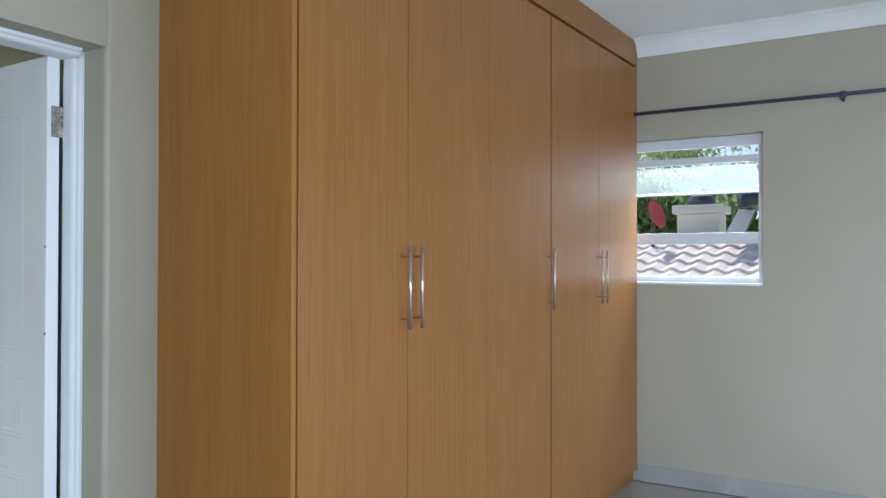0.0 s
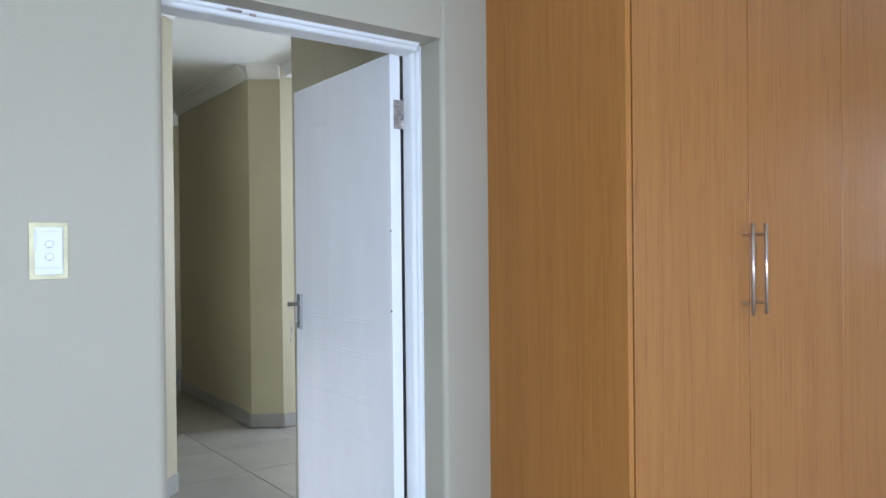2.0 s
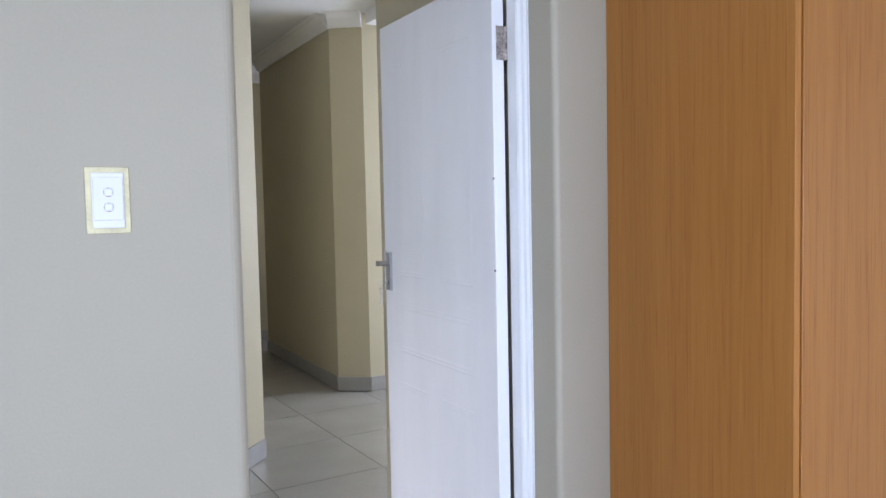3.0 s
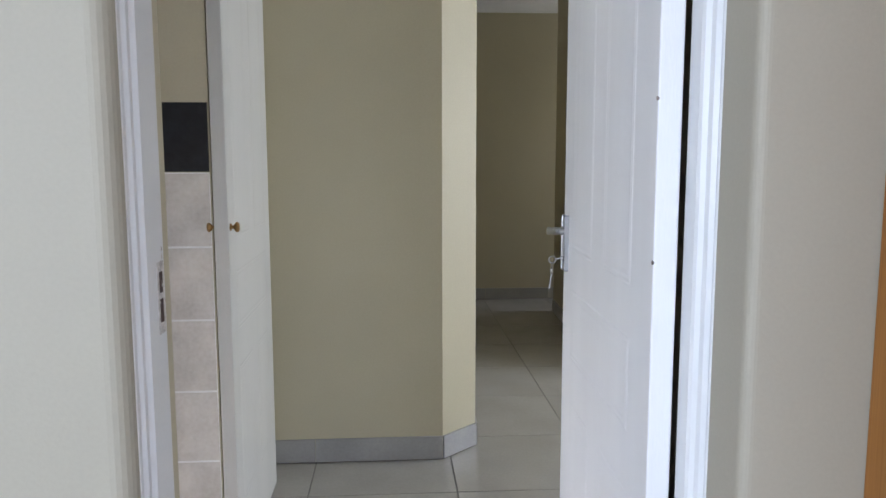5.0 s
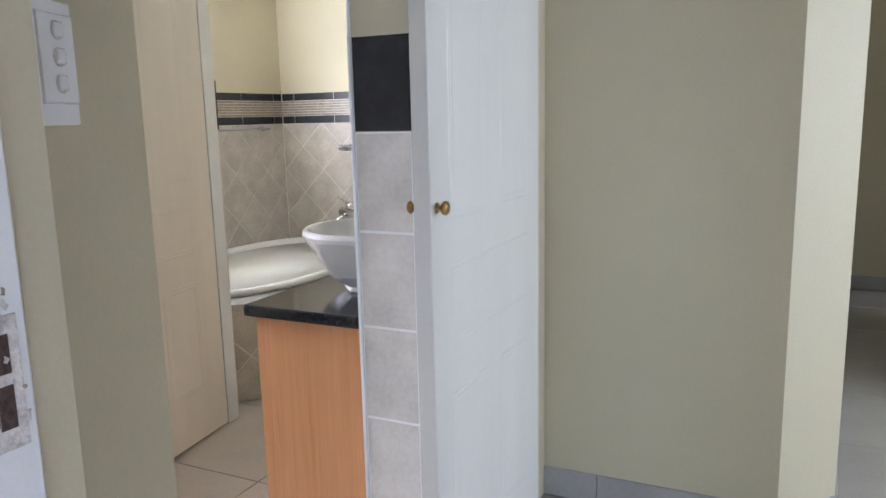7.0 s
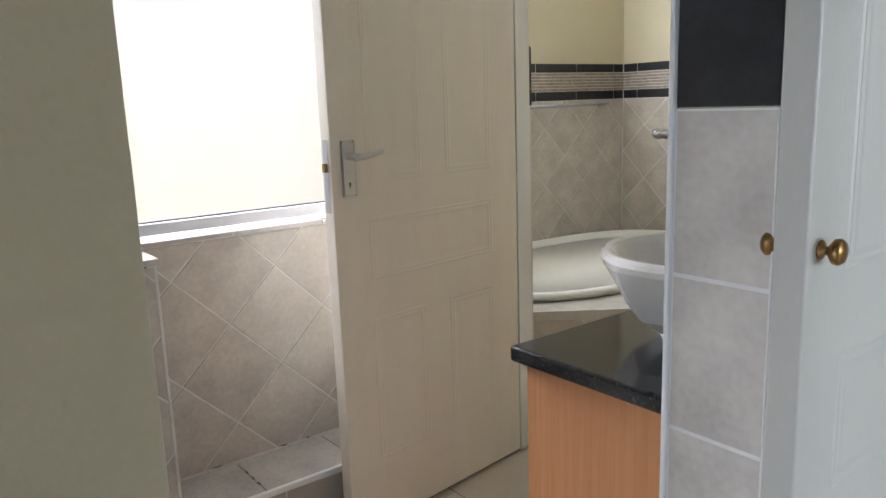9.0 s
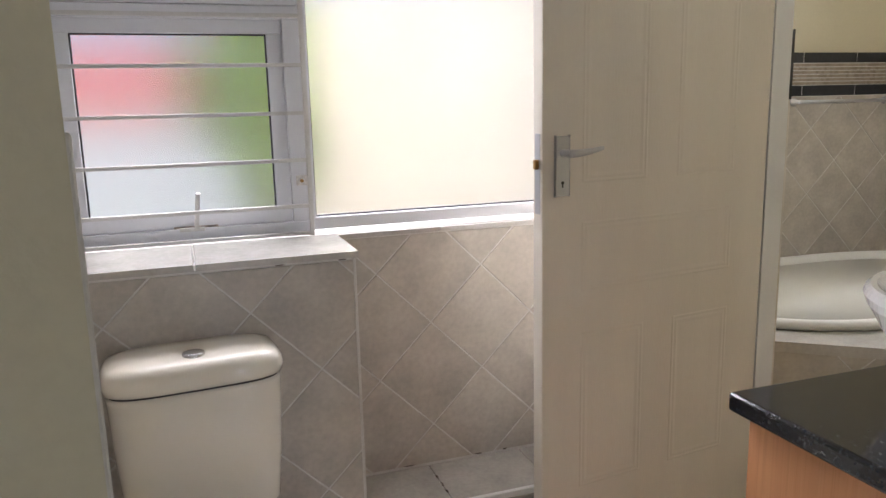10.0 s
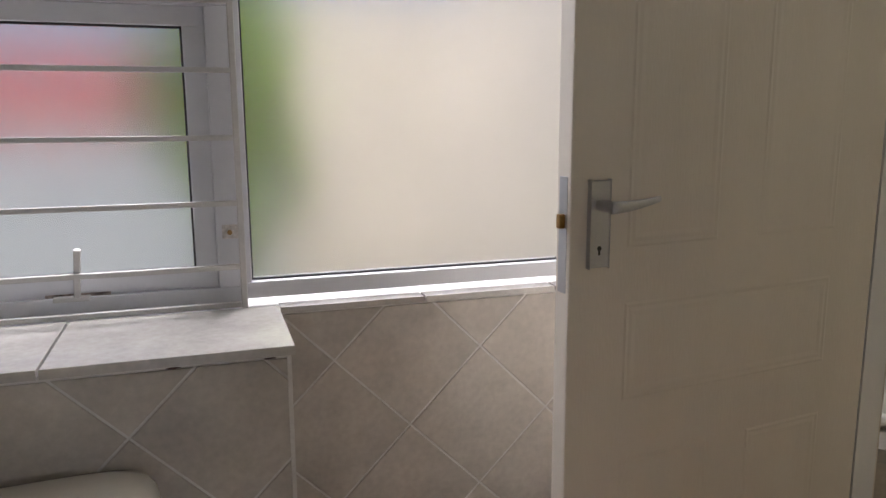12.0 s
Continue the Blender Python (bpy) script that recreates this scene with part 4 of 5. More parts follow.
TX, TY = -1.662, 0.507
toilet = thing("toilet", (-1.4, TY, 0), "ivory ceramic toilet with a close-coupled cistern", "toilet")
part("cistern", loft([rounded_loop(TX, TY, hx, hy, z, 5) for hx, hy, z in ((0.082, 0.150, 0.40), (0.092, 0.164, 0.43), (0.099, 0.174, 0.56), (0.106, 0.181, 0.707), (0.106, 0.181, 0.7175), (0.092, 0.164, 0.719))]), CERAMIC_CREAM, toilet, smooth=True)
part("cistern_lid", loft([rounded_loop(TX, TY, hx, hy, z, 4) for hx, hy, z in ((0.090, 0.162, 0.7230), (0.107, 0.183, 0.7235), (0.111, 0.187, 0.7260), (0.114, 0.190, 0.741), (0.111, 0.187, 0.757), (0.100, 0.176, 0.771), (0.080, 0.152, 0.778), (0.03, 0.08, 0.781))]), CERAMIC_CREAM, toilet, smooth=True)
# Black ring that puts the shade under the lid into colour.
part("lid_gasket", loft([rounded_loop(TX, TY, 0.102, 0.177, z, 4.4) for z in (0.712, 0.7245)]), RUBBER_AND_SHADE, toilet, "black ring painted as the shade under the lid")
part("flush_button", lathe(bmesh.new(), [(0.024, 0.770), (0.024, 0.783), (0.021, 0.786), (0.016, 0.784), (0.004, 0.785)], (TX + 0.04, TY, 0), seg=28), CHROME, toilet, "chrome flush button", True)
part("bowl", loft([rounded_loop(cx, TY, hx, hy, z, 2.4) for cx, hx, hy, z in ((-1.42, 0.16, 0.11, 0.0), (-1.42, 0.17, 0.115, 0.05), (-1.40, 0.15, 0.10, 0.15), (-1.36, 0.21, 0.15, 0.30), (-1.34, 0.245, 0.18, 0.385), (-1.34, 0.25, 0.185, 0.40))]), CERAMIC_CREAM, toilet, smooth=True)
part("seat", loft([rounded_loop(-1.335, TY, hx, hy, z, 2.3) for hx, hy, z in ((0.235, 0.183, 0.402), (0.24, 0.187, 0.41), (0.24, 0.187, 0.425), (0.225, 0.175, 0.437), (0.15, 0.11, 0.440))]), CERAMIC_CREAM, toilet, smooth=True)

# the whole toilet stands a little askew
toilet.rotation_euler.z, toilet.location.y = radians(5), TY + 0.023

# ---------- vanity ----------
vanity = thing("vanity_unit", (-0.7, 1.8, 0), "beech-coloured vanity cabinet against the tiled wall", "vanity unit")
part("end_panel", boxed(-0.918, -0.489, 1.362, 1.380, 0, 0.786, 0.0015), VANITY_WOOD, vanity)
part("body", boxed(-0.905, -0.489, 1.381, 1.895, 0.06, 0.786), VANITY_WOOD, vanity)
part("plinth", boxed(-0.86, -0.489, 1.381, 1.895, 0, 0.059), VANITY_WOOD, vanity)
for a, b in ((1.383, 1.637), (1.641, 1.894)):
    d = part("door", boxed(-0.924, -0.906, a, b, 0.062, 0.783, 0.002), VANITY_WOOD, vanity)
    part("handle", boxed(-0.945, -0.925, (a + b) / 2 - 0.05, (a + b) / 2 + 0.05, 0.70, 0.71, 0.003), STEEL, d)
tagged(part("countertop", boxed(-0.942, -0.4885, 1.336, 1.8965, 0.7875, 0.8205, 0.007, seg=3), GRANITE), "polished black granite vanity top", "countertop")

# faceted vessel basin: a six-sided body that rounds off towards the rim
BX, BY = -0.712, 1.650
basin = thing("wash_basin", (BX, BY, 0.8205), "white faceted ceramic vessel basin on black granite", "basin")


def facet_ring(r, z, round_off, seg=72):
    res = []
    for i in range(seg):
        t = 2 * math.pi * i / seg
        k = (t - radians(-107)) % (math.pi / 3) - math.pi / 6
        hexr = r * math.cos(math.pi / 6) / math.cos(k)
        q = hexr * (1 - round_off) + r * round_off
        res.append((BX + q * math.cos(t), BY + q * math.sin(t), z))
    return res


part("foot", loft([facet_ring(r, z, 0.1) for r, z in ((0.088, 0.8207), (0.090, 0.825), (0.085, 0.831), (0.085, 0.835))]), CERAMIC, basin)
part("bowl", loft([facet_ring(r, z, q) for r, z, q in ((0.088, 0.8352, 0.0), (0.146, 0.873, 0.0), (0.180, 0.917, 0.08), (0.198, 0.955, 0.35), (0.206, 0.980, 0.65), (0.206, 0.992, 0.8), (0.201, 1.000, 0.88), (0.193, 1.005, 0.93), (0.182, 1.004, 1.0), (0.166, 0.990, 1.0), (0.12, 0.94, 1.0), (0.07, 0.90, 1.0), (0.01, 0.89, 1.0))]), CERAMIC, basin)
part("waste", lathe(bmesh.new(), [(0.022, 0.8925), (0.022, 0.8960), (0.015, 0.898)], (BX, BY, 0)), CHROME, basin, "chrome waste")

# ---------- bath ----------
PLAT = [(-2.9, 2.268), (-2.03, 2.268), (-1.945, 2.366), (-1.70, 2.69), (-1.52, 3.02), (-1.42, 3.4), (-1.40, 4.11), (-2.9, 4.11)]
platform = structure("wall_bath_surround", prism(bmesh.new(), PLAT, 0, 0.44), GROUT, "tiled surround under the corner bath", "bath surround")
part("ledge_tile", prism(bmesh.new(), [(-2.9, 2.2685), (-2.03, 2.2685), (-1.938, 2.360), (-1.692, 2.684), (-1.512, 3.016), (-1.412, 3.4), (-1.392, 4.11), (-2.9, 4.11)], 0.4405, 0.478), TILE_SILL, platform)
bath = thing("bathtub", (-2.37, 3.22, 0.478), "white acrylic oval bath set in a tiled surround", "bathtub")
CB = (-2.365, 3.225)
part("rim", loft([rounded_loop(CB[0], CB[1], hx, hy, z, n, 64) for hx, hy, z, n in ((0.46, 0.80, 0.4785, 2.7), (0.512, 0.862, 0.480, 2.7), (0.525, 0.875, 0.498, 2.7), (0.522, 0.872, 0.510, 2.7), (0.505, 0.855, 0.515, 2.7), (0.478, 0.828, 0.511, 2.7), (0.462, 0.808, 0.498, 2.65), (0.455, 0.80, 0.486, 2.6))], False), ACRYLIC, bath, smooth=True)
part("tub", loft([rounded_loop(CB[0], CB[1], hx, hy, z, n, 64) for hx, hy, z, n in ((0.455, 0.80, 0.485, 2.6), (0.42, 0.75, 0.38, 2.5), (0.36, 0.68, 0.22, 2.4), (0.30, 0.60, 0.14, 2.3), (0.18, 0.40, 0.12, 2.2), (0.02, 0.05, 0.118, 2.0))]), ACRYLIC, bath, smooth=True)

mixer = thing("bath_mixer", (-2.26, 4.11, 0.69), "chrome wall-mounted bath mixer with hand shower hose", "tap")
bm = cyl(bmesh.new(), (-2.36, 4.045, 0.69), (-2.16, 4.045, 0.70), 0.027, 20)
part("body", bm, CHROME, mixer, smooth=True)
for x in (-2.335, -2.185):
    part("union", lathe(bmesh.new(), [(0.030, 0), (0.030, 0.006), (0.022, 0.012), (0.015, 0.03), (0.015, 0.065)], (x, 4.108, 0.695), (0, -1, 0)), CHROME, mixer, smooth=True)
part("lever_cap", lathe(bmesh.new(), [(0.022, 0), (0.024, 0.012), (0.020, 0.028), (0.008, 0.034)], (-2.30, 4.04, 0.715), (0, -0.2, 1)), CHROME, mixer, smooth=True)
bm = cyl(bmesh.new(), (-2.30, 4.03, 0.735), (-2.33, 3.97, 0.775), 0.007, 12)
part("lever", bm, CHROME, mixer, smooth=True)
bm = cyl(bmesh.new(), (-2.33, 4.04, 0.685), (-2.345, 3.97, 0.655), 0.015, 14, 0.011)
part("spout", bm, CHROME, mixer, smooth=True)
mixer.scale = (1.32, 1.2, 1.32)
hose = bpy.data.curves.new("hose", "CURVE")
hose.dimensions, hose.bevel_depth = "3D", 0.0055
sp = hose.splines.new("NURBS")
HOSE = [(-2.21, 4.02, 0.69), (-2.20, 3.98, 0.62), (-2.23, 3.93, 0.52), (-2.28, 3.88, 0.42), (-2.30, 3.80, 0.36)]
sp.points.add(len(HOSE) - 1)
for p, q in zip(sp.points, HOSE):
    p.co = (*q, 1)
sp.use_endpoint_u = True
hose.materials.append(CHROME)
ho = new("hose", hose)
ho.parent = mixer
ho.matrix_parent_inverse = mixer.matrix_world.inverted()

trail = thing("towel_rail", (-2.86, 3.59, 1.265), "slim steel towel rail on the tiled wall", "towel rail")
part("rod", cyl(bmesh.new(), (-2.845, 3.30, 1.265), (-2.845, 3.90, 1.265), 0.009), SATIN, trail, smooth=True)
for y in (3.31, 3.885):
    part("post", lathe(bmesh.new(), [(0.02, 0), (0.02, 0.006), (0.010, 0.012), (0.010, 0.06)], (-2.898, y, 1.265), (1, 0, 0)), SATIN, trail, smooth=True)
hook = thing("towel_hook", (-0.487, 1.33, 1.247), "small chrome towel hook on the tiled wall end", "towel hook")
part("rosette", lathe(bmesh.new(), [(0.018, 0), (0.018, 0.005), (0.011, 0.010), (0.008, 0.02)], (-0.4865, 1.33, 1.247), (-1, 0, 0)), CHROME, hook, smooth=True)
part("arm", lathe(bmesh.new(), [(0.008, 0.018), (0.0085, 0.080), (0.0085, 0.104), (0.006, 0.110), (0.002, 0.112)], (-0.4865, 1.33, 1.247), (-1, 0, 0)), CHROME, hook, smooth=True)


# ---------- outside ----------
structure("backdrop_garden_wall", boxed(-4.6, -4.4, 1.14, 2.5, -0.13, 1.95), PLASTER_OUT, "sunlit cream plastered neighbouring wall", "garden wall")


def leafy(name, centre, size, count, mat, label, seed, leaf=0.09, group=""):
    """A shrub or crown: many small leaves through an uneven cloud of clumps."""
    r = random.Random(seed)
    t = thing(name, (centre[0], centre[1], 0 if name != "shrub" else -0.13), label, "tree" if name == "tree" else "shrub", group)
    bm = bmesh.new()
    cl = [Vector((r.gauss(0, 0.42) * size[0], r.gauss(0, 0.42) * size[1], r.gauss(0, 0.36) * size[2])) for _ in range(34)]
    for i in range(count):
        c = cl[r.randrange(len(cl))]
        p = Vector(centre) + c + Vector((r.gauss(0, 0.13) * size[0], r.gauss(0, 0.13) * size[1], r.gauss(0, 0.13) * size[2]))
        q = Euler((r.uniform(0, 6.3), r.uniform(0, 6.3), r.uniform(0, 6.3))).to_matrix()
        s = leaf * r.uniform(0.6, 1.3)
        vs = [bm.verts.new(p + q @ Vector(v)) for v in ((-s, 0, 0), (0, -0.45 * s, 0.12 * s), (s, 0, 0), (0, 0.45 * s, 0.12 * s))]
        bm.faces.new(vs)
    me = bpy.data.meshes.new("crown")
    bm.to_mesh(me)
    bm.free()
    me.materials.append(mat)
    ob = new("crown", me)
    ob.parent = t
    ob.matrix_parent_inverse = t.matrix_world.inverted()
    bm = bmesh.new()
    foot = Vector((centre[0], centre[1], -0.14))
    cyl(bm, foot, (centre[0] + 0.05, centre[1], centre[2]), 0.05 * size[2] + 0.03, 10, 0.02 * size[2] + 0.01)
    for k in range(7):
        e = Vector(centre) + cl[k] * 0.9
        s = foot.lerp(Vector(centre), 0.55 + 0.06 * k)
        cyl(bm, s, e, 0.02 * size[2] + 0.008, 8, 0.006)
    part("trunk", bm, BARK, t)
    return t


structure("backdrop_side_wall", boxed(-5.4, -5.2, 2.5, 7.5, -0.13, 2.6), PLASTER_OUT, "cream plastered wall set back in shade", "garden wall")
leafy("shrub", (-4.0, 0.90, 1.42), (0.30, 0.25, 1.0), 5000, LEAF_LIGHT, "bright green garden shrub outside the frosted window", 5, 0.05)
red = structure("backdrop_red_wall", boxed(-6.2, -6.0, -5.5, 0.95, 1.26, 1.80), PAINT_RED, "red painted fascia beyond the garden", "fascia")
structure("backdrop_grey_wall", boxed(-6.15, -6.02, -5.5, 2.4, -0.13, 1.25), GREY_OUT, "pale grey wall beyond the garden", "garden wall")

# neighbour's roof beyond the bedroom window
house = thing("neighbour_house", (9.0, 0.0, -0.13), "neighbouring house with a pale terracotta tile roof", "house")
part("wall", boxed(7.4, 13.0, -4, 4, -0.13, 0.9), PLASTER_OUT, house)
bm = bmesh.new()
ROWS, COLS = 9, 168
for i in range(ROWS):
    prev = None
    for j in range(COLS + 1):
        y = -4.2 + 8.4 * j / COLS
        w = 0.024 * math.sin(j * 2 * math.pi / 5)
        x0, x1 = 7.1 + i * 0.33, 7.1 + (i + 1) * 0.33 + 0.03
        z0, z1 = 0.86 + i * 0.100 + w, 0.86 + (i + 1) * 0.100 - 0.03 + w
        cur = (bm.verts.new((x0, y, z0 - 0.04)), bm.verts.new((x0, y, z0)), bm.verts.new((x1, y, z1)))
        if prev:
            bm.faces.new((prev[0], cur[0], cur[1], prev[1]))
            bm.faces.new((prev[1], cur[1], cur[2], prev[2]))
        prev = cur
part("roof", bm, ROOF_TILE, house)
bm = box(bmesh.new(), 10.1, 10.6, -0.13, 0.45, 1.2, 2.02, 0.02)
box(bm, 10.04, 10.66, -0.19, 0.51, 2.02, 2.14, 0.02)
chim = part("chimney", bm, PLASTER_OUT, house, "cream plastered chimney")
part("cowl", lathe(bmesh.new(), [(0.18, 2.14), (0.20, 2.2), (0.16, 2.27), (0.05, 2.30)], (10.35, 0.16, 0)), DARK_PLASTIC, chim)
dish = thing("satellite_dish", (9.4, 0.6, 1.5), "red satellite dish on the neighbouring roof", "satellite dish")
part("reflector", lathe(bmesh.new(), [(0.02, 0.0), (0.10, 0.01), (0.16, 0.03), (0.20, 0.05), (0.205, 0.056), (0.16, 0.038), (0.02, 0.008)], (9.3, 0.57, 1.97), (-0.25, -0.9, 0.3)), DISH_RED, dish, smooth=True)
part("mast", cyl(bmesh.new(), (9.4, 0.60, 1.5), (9.36, 0.59, 1.95), 0.025), DARK_PLASTIC, dish)
geyser = thing("solar_geyser", (9.6, -0.6, 1.6), "dark solar water heater on the neighbouring roof", "water heater")
part("tank", cyl(bmesh.new(), (10.3, -0.75, 2.2), (10.1, -0.40, 2.2), 0.11, 24), DARK_PLASTIC, geyser, smooth=True)
bm = bmesh.new()
box(bm, 8.9, 10.1, -0.62, -0.40, 1.62, 1.66)
bm.transform(Matrix.Translation((9.5, 0, 1.6)) @ Matrix.Rotation(radians(-20.7), 4, "Y") @ Matrix.Translation((-9.5, 0, -1.6)) @ Matrix.Translation((0, 0, 0.2)))
part("collector", bm, DARK_PLASTIC, geyser)
leafy("tree", (17, 2.5, 2.5), (1.8, 5.0, 1.25), 34000, LEAF, "leafy green tree behind the neighbouring roof", 8, 0.075, "garden trees")
leafy("tree", (19, -0.5, 2.7), (1.8, 5.0, 1.35), 34000, LEAF, "leafy green tree behind the neighbouring roof", 9, 0.075, "garden trees")


# ---------- tiles ----------
HALF = 0.1625
floor_ob = bpy.data.objects["floor"]
FM = plane_frame((0, 0, -0.006), (1, 0, 0), (0, 0, 1))
FT = 0.595
courses(floor_ob, FM, (-0.172, 0.73, 0.0, 0.185), FT, FT, TILE_FLOOR, 0.005, (1.045 - 4 * FT, 1.80 - 9 * FT))
courses(floor_ob, FM, (-2.1, 3.9, BACK_Y, 0.0), FT, FT, TILE_FLOOR, 0.005, (1.045 - 8 * FT, 1.80 - 14 * FT))
courses(floor_ob, FM, (-0.338, 4.1, 0.185, 5.92), FT, FT, TILE_FLOOR, 0.005, (1.045 - 8 * FT, 1.80 - 14 * FT))
courses(floor_ob, FM, (-2.9, -0.342, 0.185, 4.115), FT, FT, TILE_FLOOR_BATH, 0.005, (1.045 - 8 * FT, 1.80 - 14 * FT))


def skirting(parent, a, b, first=0.5, length=0.595, h=0.103):
    """A row of skirting tiles with fine joints; the wall lies to the right of the way a to b."""
    a, b = Vector((*a, 0.001)), Vector((*b, 0.001))
    d = (b - a)
    L = d.length
    d.normalize()
    n = Vector((-d.y, d.x, 0))
    fm = plane_frame(a, d, n)
    cuts = [0.0]
    x = first
    while x < L:
        cuts.append(x)
        x += length
    cuts.append(L)
    sgn = fm[2][1]
    for p, q in zip(cuts, cuts[1:]):
        if q - p > 0.01:
            v0, v1 = (0, h) if sgn > 0 else (-h, 0)
            tile_piece("skirting_tile", [(p + 0.0012, v0), (q - 0.0012, v0), (q - 0.0012, v1), (p + 0.0012, v1)], fm, TILE_SKIRT, parent, 0.009, 0.001)


hf, he, hend = bpy.data.objects["wall_hall_front"], bpy.data.objects["wall_hall_east"], bpy.data.objects["wall_hall_end"]
skirting(hf, (0.413, 2.138), (-0.345, 2.135), first=0.56)
skirting(hf, (0.575, 2.292), (0.413, 2.138), first=0.6)
skirting(hf, (0.66, 5.92), (0.575, 2.292), first=0.3)
skirting(hend, (3.1, 5.92), (0.66, 5.92), first=0.25)
skirting(he, (1.508, 3.445), (1.592, 5.33), first=0.62)
skirting(he, (1.70, 3.295), (1.508, 3.445), first=0.6)
skirting(he, (4.1, 3.23), (1.70, 3.295), first=0.4)
skirting(bpy.data.objects["wall_bedroom_window"], (3.9, BACK_Y), (3.9, -0.78), first=(-1.29 - BACK_Y) % 0.595)
skirting(wall_bedroom, (-0.212, 0.0), (-2.1, 0.0), first=0.4)

skirting(bpy.data.objects["wall_hall_left"], (-0.33, 0.484), (-0.226, 0.221), first=0.6)
# ledge behind the toilet
lg = bpy.data.objects["wall_bath_ledge"]
diamonds(lg, plane_frame((-1.779, 0, 0), (0, 1, 0), (1, 0, 0)), (0.081, 0.901, 0.0, 0.922), HALF, (0.321, 0.815), TILE_WALL)
part("tile_trim", boxed(-1.7785, -1.774, 0.8985, 0.906, 0, 0.928, 0.001), GROUT, lg, "pale corner trim")
diamonds(lg, plane_frame((-1.779, 0.903, 0), (-1, 0, 0), (0, 1, 0)), (0.004, 0.27, 0.196, 0.922), HALF, (0.1, 0.66), TILE_WALL)
courses(lg, plane_frame((0, 0, 0.930), (1, 0, 0), (0, 0, 1)), (-2.049, -1.766, 0.083, 0.912), 0.60, 0.42, TILE_SILL, 0.004, (-2.2, 0.528 - 0.84), depth=0.016, name="sill_tile")
# wall under the frosted windows
ww = bpy.data.objects["wall_bath_window"]
WF = plane_frame((-2.052, 0, 0), (0, 1, 0), (1, 0, 0))
diamonds(ww, WF, (0.909, 2.17, 0.205, 0.925), HALF, (1.184, 0.655), TILE_WALL)
courses(ww, plane_frame((0, 0, 0.93), (1, 0, 0), (0, 0, 1)), (-2.085, -2.043, 0.914, 2.17), 0.3, 0.305, TILE_SILL, 0.004, (-2.2, 0.914), depth=0.012, name="sill_tile")
courses(ww, WF, (0.083, 0.202, 0.945, 1.312), 0.2, 0.24, TILE_WALL, 0.004, (0.06, 0.949))
courses(ww, WF, (0.083, 0.202, 1.314, 1.367), 0.25, 0.06, TILE_NAVY, 0.003, (0.06, 1.312))
courses(ww, WF, (0.083, 0.202, 1.490, 1.545), 0.25, 0.06, TILE_NAVY, 0.003, (0.06, 1.489))
courses(ww, WF, (0.083, 0.202, 1.369, 1.488), 0.0198, 0.0198, MOSAIC, 0.0036, (0.083, 1.369), name="mosaic_tile", depth=0.0036)
courses(ww, WF, (0.083, 0.202, 1.547, 2.3), 0.2, 0.24, TILE_WALL, 0.004, (0.06, 1.547))
part("tile_trim", boxed(-2.056, -2.040, 0.2025, 0.2125, 0.942, 2.3, 0.002), GLOSS_WHITE, ww, "white corner trim")
# plinth
pl = bpy.data.objects["wall_bath_plinth"]
courses(pl, plane_frame((0, 0, 0.196), (1, 0, 0), (0, 0, 1)), (-2.042, -1.812, 0.91, 1.775), 0.30, 0.305, TILE_SILL, 0.004, (-2.1, 1.16 - 0.61), depth=0.006, name="sill_tile")
part("edge_trim", boxed(-1.812, -1.798, 0.906, 1.775, 0.185, 0.204, 0.003), GLOSS_WHITE, pl, "white edge trim")
courses(pl, plane_frame((-1.800, 0, 0), (0, 1, 0), (1, 0, 0)), (0.91, 1.775, 0.002, 0.184), 0.305, 0.19, TILE_FLOOR, 0.004)
# wall beside the toilet
wl = bpy.data.objects["wall_bath_left"]
LF = plane_frame((0, 0.0791, 0), (-1, 0, 0), (0, 1, 0))
diamonds(wl, LF, (0.436, 2.05, 0.0, 1.312), HALF, (1.90, 0.66), TILE_WALL)
courses(wl, LF, (0.436, 2.05, 1.314, 1.367), 0.25, 0.06, TILE_NAVY, 0.003, (0.45, 1.312))
courses(wl, LF, (0.436, 2.05, 1.490, 1.545), 0.25, 0.06, TILE_NAVY, 0.003, (0.45, 1.489))
courses(wl, LF, (1.45, 2.05, 1.369, 1.488), 0.0198, 0.0198, MOSAIC, 0.0036, (1.45, 1.369), name="mosaic_tile", depth=0.0036)
# end of the angled wall
hl = bpy.data.objects["wall_hall_left"]
ed = Vector((-0.434 + 0.33, 0.464 - 0.484, 0)).normalized()
en = Vector((-ed.y, ed.x, 0))
en = en if en.y > 0 else -en
EF = plane_frame((-0.33, 0.484, 0), ed, en)
sg = 1 if EF[2][1] > 0 else -1
courses(hl, EF, (0.002, 0.104, *sorted((sg * 0.0, sg * 1.284))), 0.102, 0.224, TILE_COL, 0.004, (0.002, sg * 0.84 - 0.224 * 10))
# end of the wall beside the basin
part("grout_bed", boxed(-0.4805, -0.3385, 1.2198, 1.2224, 0.001, 1.286), GROUT_WHITE, hf)
CF = plane_frame((0, 1.222, 0), (1, 0, 0), (0, -1, 0))
sg2 = 1 if CF[2][1] > 0 else -1
courses(hf, CF, (-0.481, -0.338, *sorted((0.0, sg2 * 1.284))), 0.143, 0.2235, TILE_COL, 0.0042, (-0.481, sg2 * 1.286 - 0.2235 * 10))
courses(hf, CF, (-0.481, -0.338, *sorted((sg2 * 1.288, sg2 * 1.491))), 0.143, 0.3, TILE_BLACK, 0.002, (-0.481, sg2 * 1.286 - (0.3 if sg2 < 0 else 0)))
part("tile_trim", boxed(-0.489, -0.481, 1.213, 1.224, 0, 1.491, 0.002), GLOSS_WHITE, hf, "white tile edge trim")
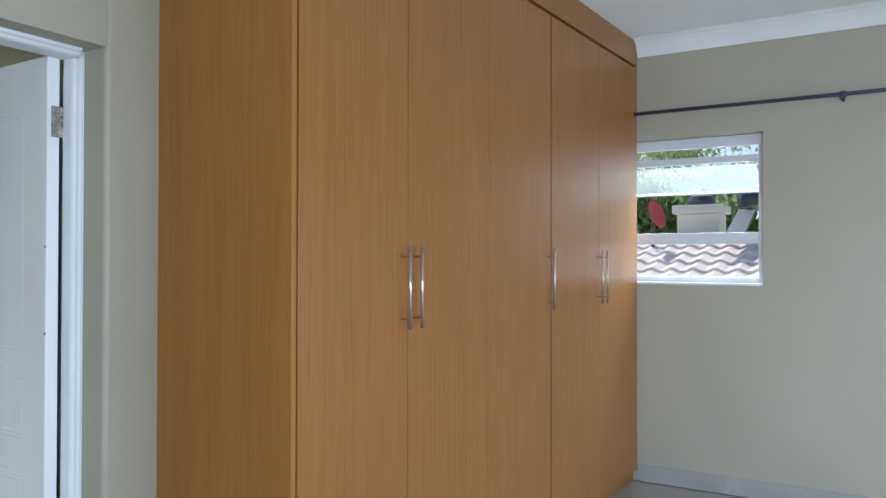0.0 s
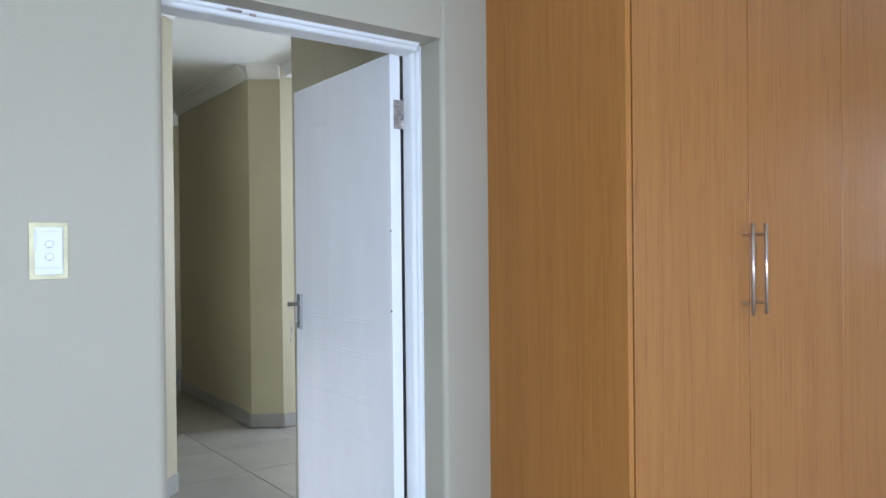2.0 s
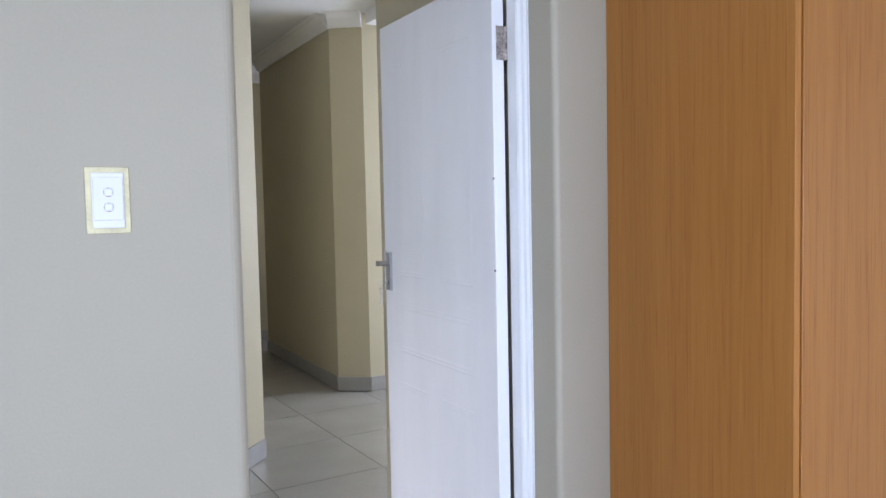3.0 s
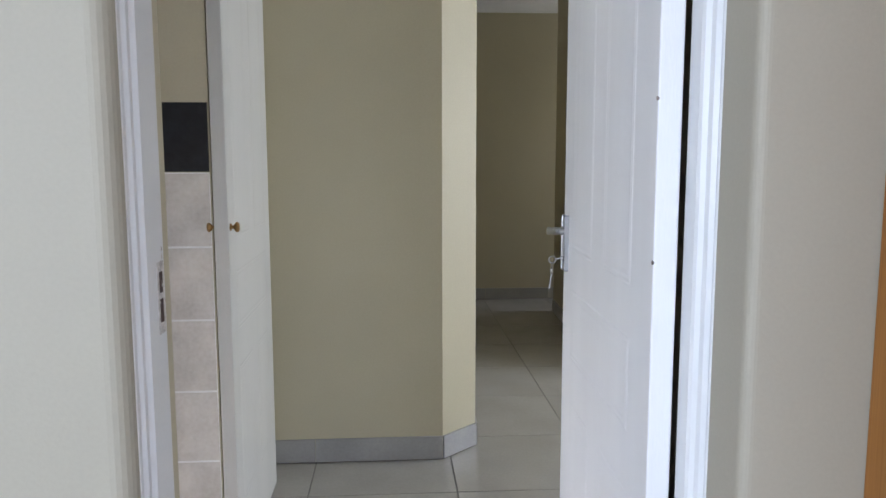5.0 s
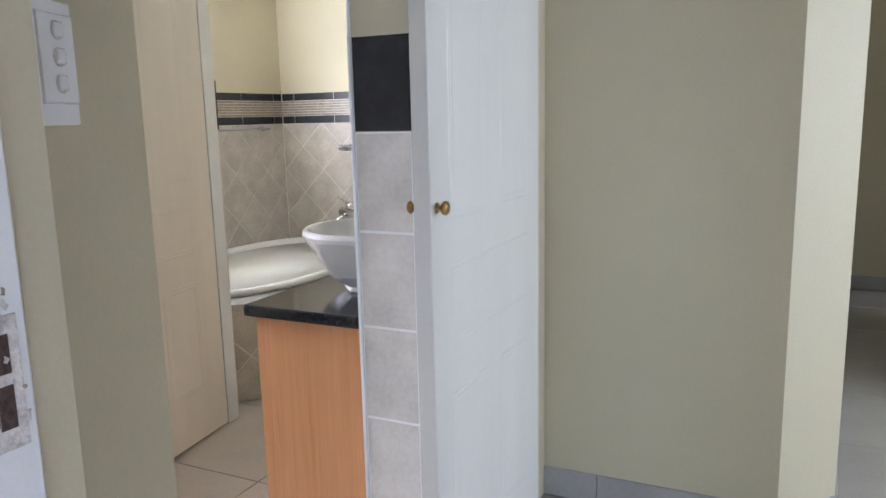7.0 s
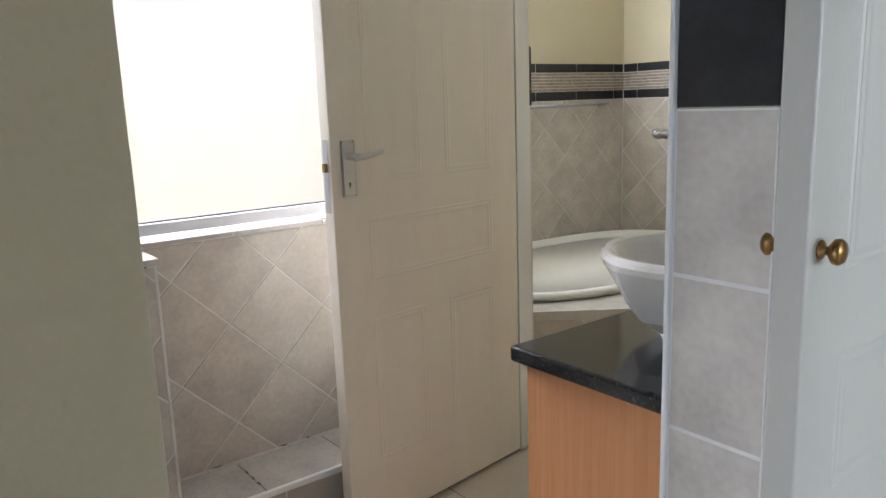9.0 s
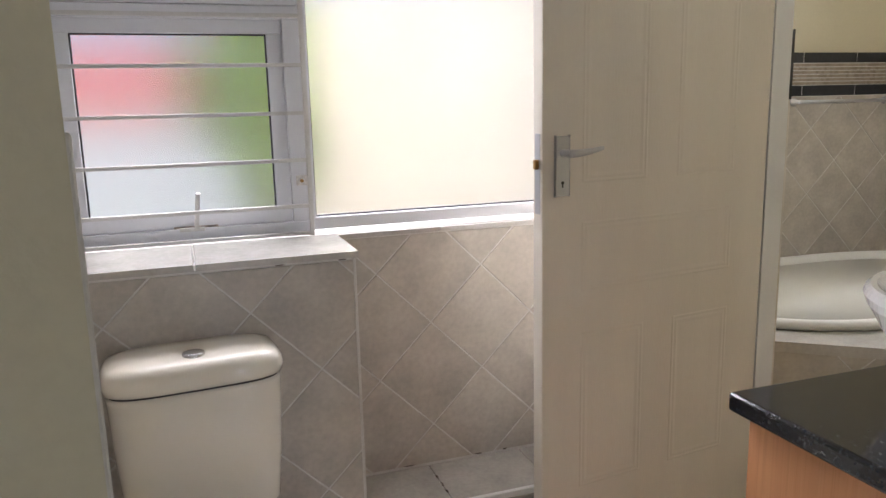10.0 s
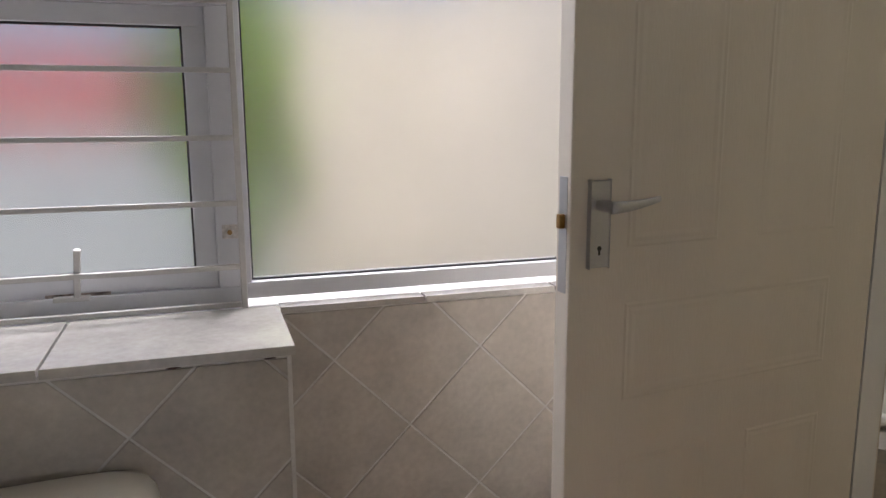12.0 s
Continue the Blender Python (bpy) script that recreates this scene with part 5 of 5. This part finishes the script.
part("corner_bead", boxed(-0.489, -0.482, 1.2165, 1.2235, 1.4915, CEIL - 0.001, 0.002), GLOSS_WHITE, hf, "white corner bead")
# wall at the end of the vanity
ve = bpy.data.objects["wall_vanity_end"]
VF = plane_frame((0, 1.8975, 0), (1, 0, 0), (0, -1, 0))
part("grout_bed", boxed(-0.846, -0.4875, 1.8972, 1.8999, 0.8215, 1.476), GROUT, ve)
diamonds(ve, VF, (-0.844, -0.489, 0.868, 1.278), 0.1605, (-0.70, 0.98), TILE_WALL)
courses(ve, VF, (-0.844, -0.489, 0.823, 0.866), 0.25, 0.06, TILE_BLACK, 0.003, (-0.844, 0.820))
courses(ve, VF, (-0.844, -0.489, 1.280, 1.325), 0.33, 0.06, TILE_BLACK, 0.003, (-0.844, 1.279))
courses(ve, VF, (-0.844, -0.489, 1.431, 1.476), 0.33, 0.06, TILE_BLACK, 0.003, (-0.844, 1.430))
courses(ve, VF, (-0.844, -0.489, 1.327, 1.430), 0.0171, 0.0171, MOSAIC, 0.003, (-0.844, 1.327), name="mosaic_tile", depth=0.004)
part("corner_bead", boxed(-0.852, -0.8445, 1.8945, 1.9035, 0.822, CEIL - 0.001, 0.002), GLOSS_WHITE, ve, "white corner bead")
# bath walls
bf = bpy.data.objects["wall_bath_far"]
BF = plane_frame((0, 4.115, 0), (1, 0, 0), (0, -1, 0))
bw = bpy.data.objects["wall_bath_west"]
BW = plane_frame((-2.903, 0, 0), (0, 1, 0), (1, 0, 0))
for ob, fm, u0, u1, org in ((bf, BF, -2.895, -0.49, (-2.575, 0.974)), (bw, BW, 2.27, 4.107, (3.752, 1.138))):
    part("grout_bed", (boxed(u0 - 0.008, u1, 4.1121, 4.1149, 0.44, 1.497) if ob is bf else boxed(-2.9029, -2.9001, u0, u1 + 0.008, 0.44, 1.497)), GROUT, ob)
    fm = fm @ Matrix.Translation((0, 0, 0.002))
    diamonds(ob, fm, (u0, u1, 0.48, 1.290), 0.1605, org, TILE_WALL)
    courses(ob, fm, (u0, u1, 1.293, 1.343), 0.33, 0.06, TILE_BLACK, 0.003, (u0 + 0.1, 1.291))
    courses(ob, fm, (u0, u1, 1.449, 1.497), 0.33, 0.06, TILE_BLACK, 0.003, (u0 + 0.1, 1.447))
# mosaic strip behind the bath, joined
for ob, axis in ((bf, 0), (bw, 1)):
    vs, fs = [], []
    lo, hi = (-2.895, -1.2) if axis == 0 else (2.9, 4.107)
    u = lo
    while u < hi:
        for r in range(6):
            z0, z1 = 1.3455 + r * 0.0172, 1.3455 + r * 0.0172 + 0.0138
            quad = [(u, z0), (u + 0.0162, z0), (u + 0.0162, z1), (u, z1)]
            for depth in (0.0, 0.005):
                for a, z in quad:
                    vs.append((a, 4.112 - depth, z) if axis == 0 else (-2.900 + depth, a, z))
            b = len(vs) - 8
            fs += [(b + 4, b + 5, b + 6, b + 7)] + [(b + i, b + (i + 1) % 4, b + 4 + (i + 1) % 4, b + 4 + i) for i in range(4)]
        u += 0.0172
    me = bpy.data.meshes.new("mosaic_strip")
    me.from_pydata(vs, [], fs)
    me.materials.append(MOSAIC_STRIP)
    mo = new("mosaic_strip", me)
    mo.parent = ob
    tagged(mo, kind="stuff")
# bath surround apron
for (xa, ya), (xb, yb) in zip(PLAT[1:5], PLAT[2:6]):
    d = Vector((xb - xa, yb - ya, 0))
    n = Vector((d.y, -d.x, 0)).normalized()
    fm = plane_frame((xa, ya, 0), d.normalized(), n)
    diamonds(platform, fm, (0.002, d.length - 0.002, 0.002, 0.438), HALF, (0.1, 0.22), TILE_WALL)

# small dark chips where grout and glaze have broken away
rnd = random.Random(11)


def chip(parent, at, u, v, w, h):
    """A small ragged flake, w long and h high, lying on a surface."""
    u, v, at = Vector(u), Vector(v), Vector(at)
    n = u.cross(v).normalized()
    bm = bmesh.new()
    vs = [bm.verts.new(at + n * 0.0006 + u * (w * 0.5 * math.cos(a) * rnd.uniform(0.6, 1.1)) + v * (h * 0.5 * math.sin(a) * rnd.uniform(0.5, 1.2))) for a in [2 * math.pi * i / 9 for i in range(9)]]
    ex = bmesh.ops.extrude_face_region(bm, geom=[bm.faces.new(vs)])
    bmesh.ops.translate(bm, verts=[q for q in ex["geom"] if isinstance(q, bmesh.types.BMVert)], vec=-n * 0.0012)
    part("grout_chip", bm, HOLE, parent, "dark chip in the grout")


for y, z, w in ((0.095, 0.905, 0.022), (0.72, 0.928, 0.03), (0.87, 0.928, 0.02)):
    chip(lg, (-1.7660 if z > 0.92 else -1.7762, y, z), (0, 1, 0), (0, 0, 1), w, 0.004)
for y, w in ((1.10, 0.035), (1.33, 0.03), (1.42, 0.02)):
    chip(ww, (-2.0490, y, 0.206), (0, 1, 0), (0, 0, 1), w, 0.005)
for x in (-1.96, -1.91, -1.87):
    chip(pl, (x, 1.1605, 0.2025), (1, 0, 0), (0, 1, 0), 0.028, 0.006)
chip(ww, (-2.0490, 0.10, 0.947), (0, 1, 0), (0, 0, 1), 0.02, 0.004)
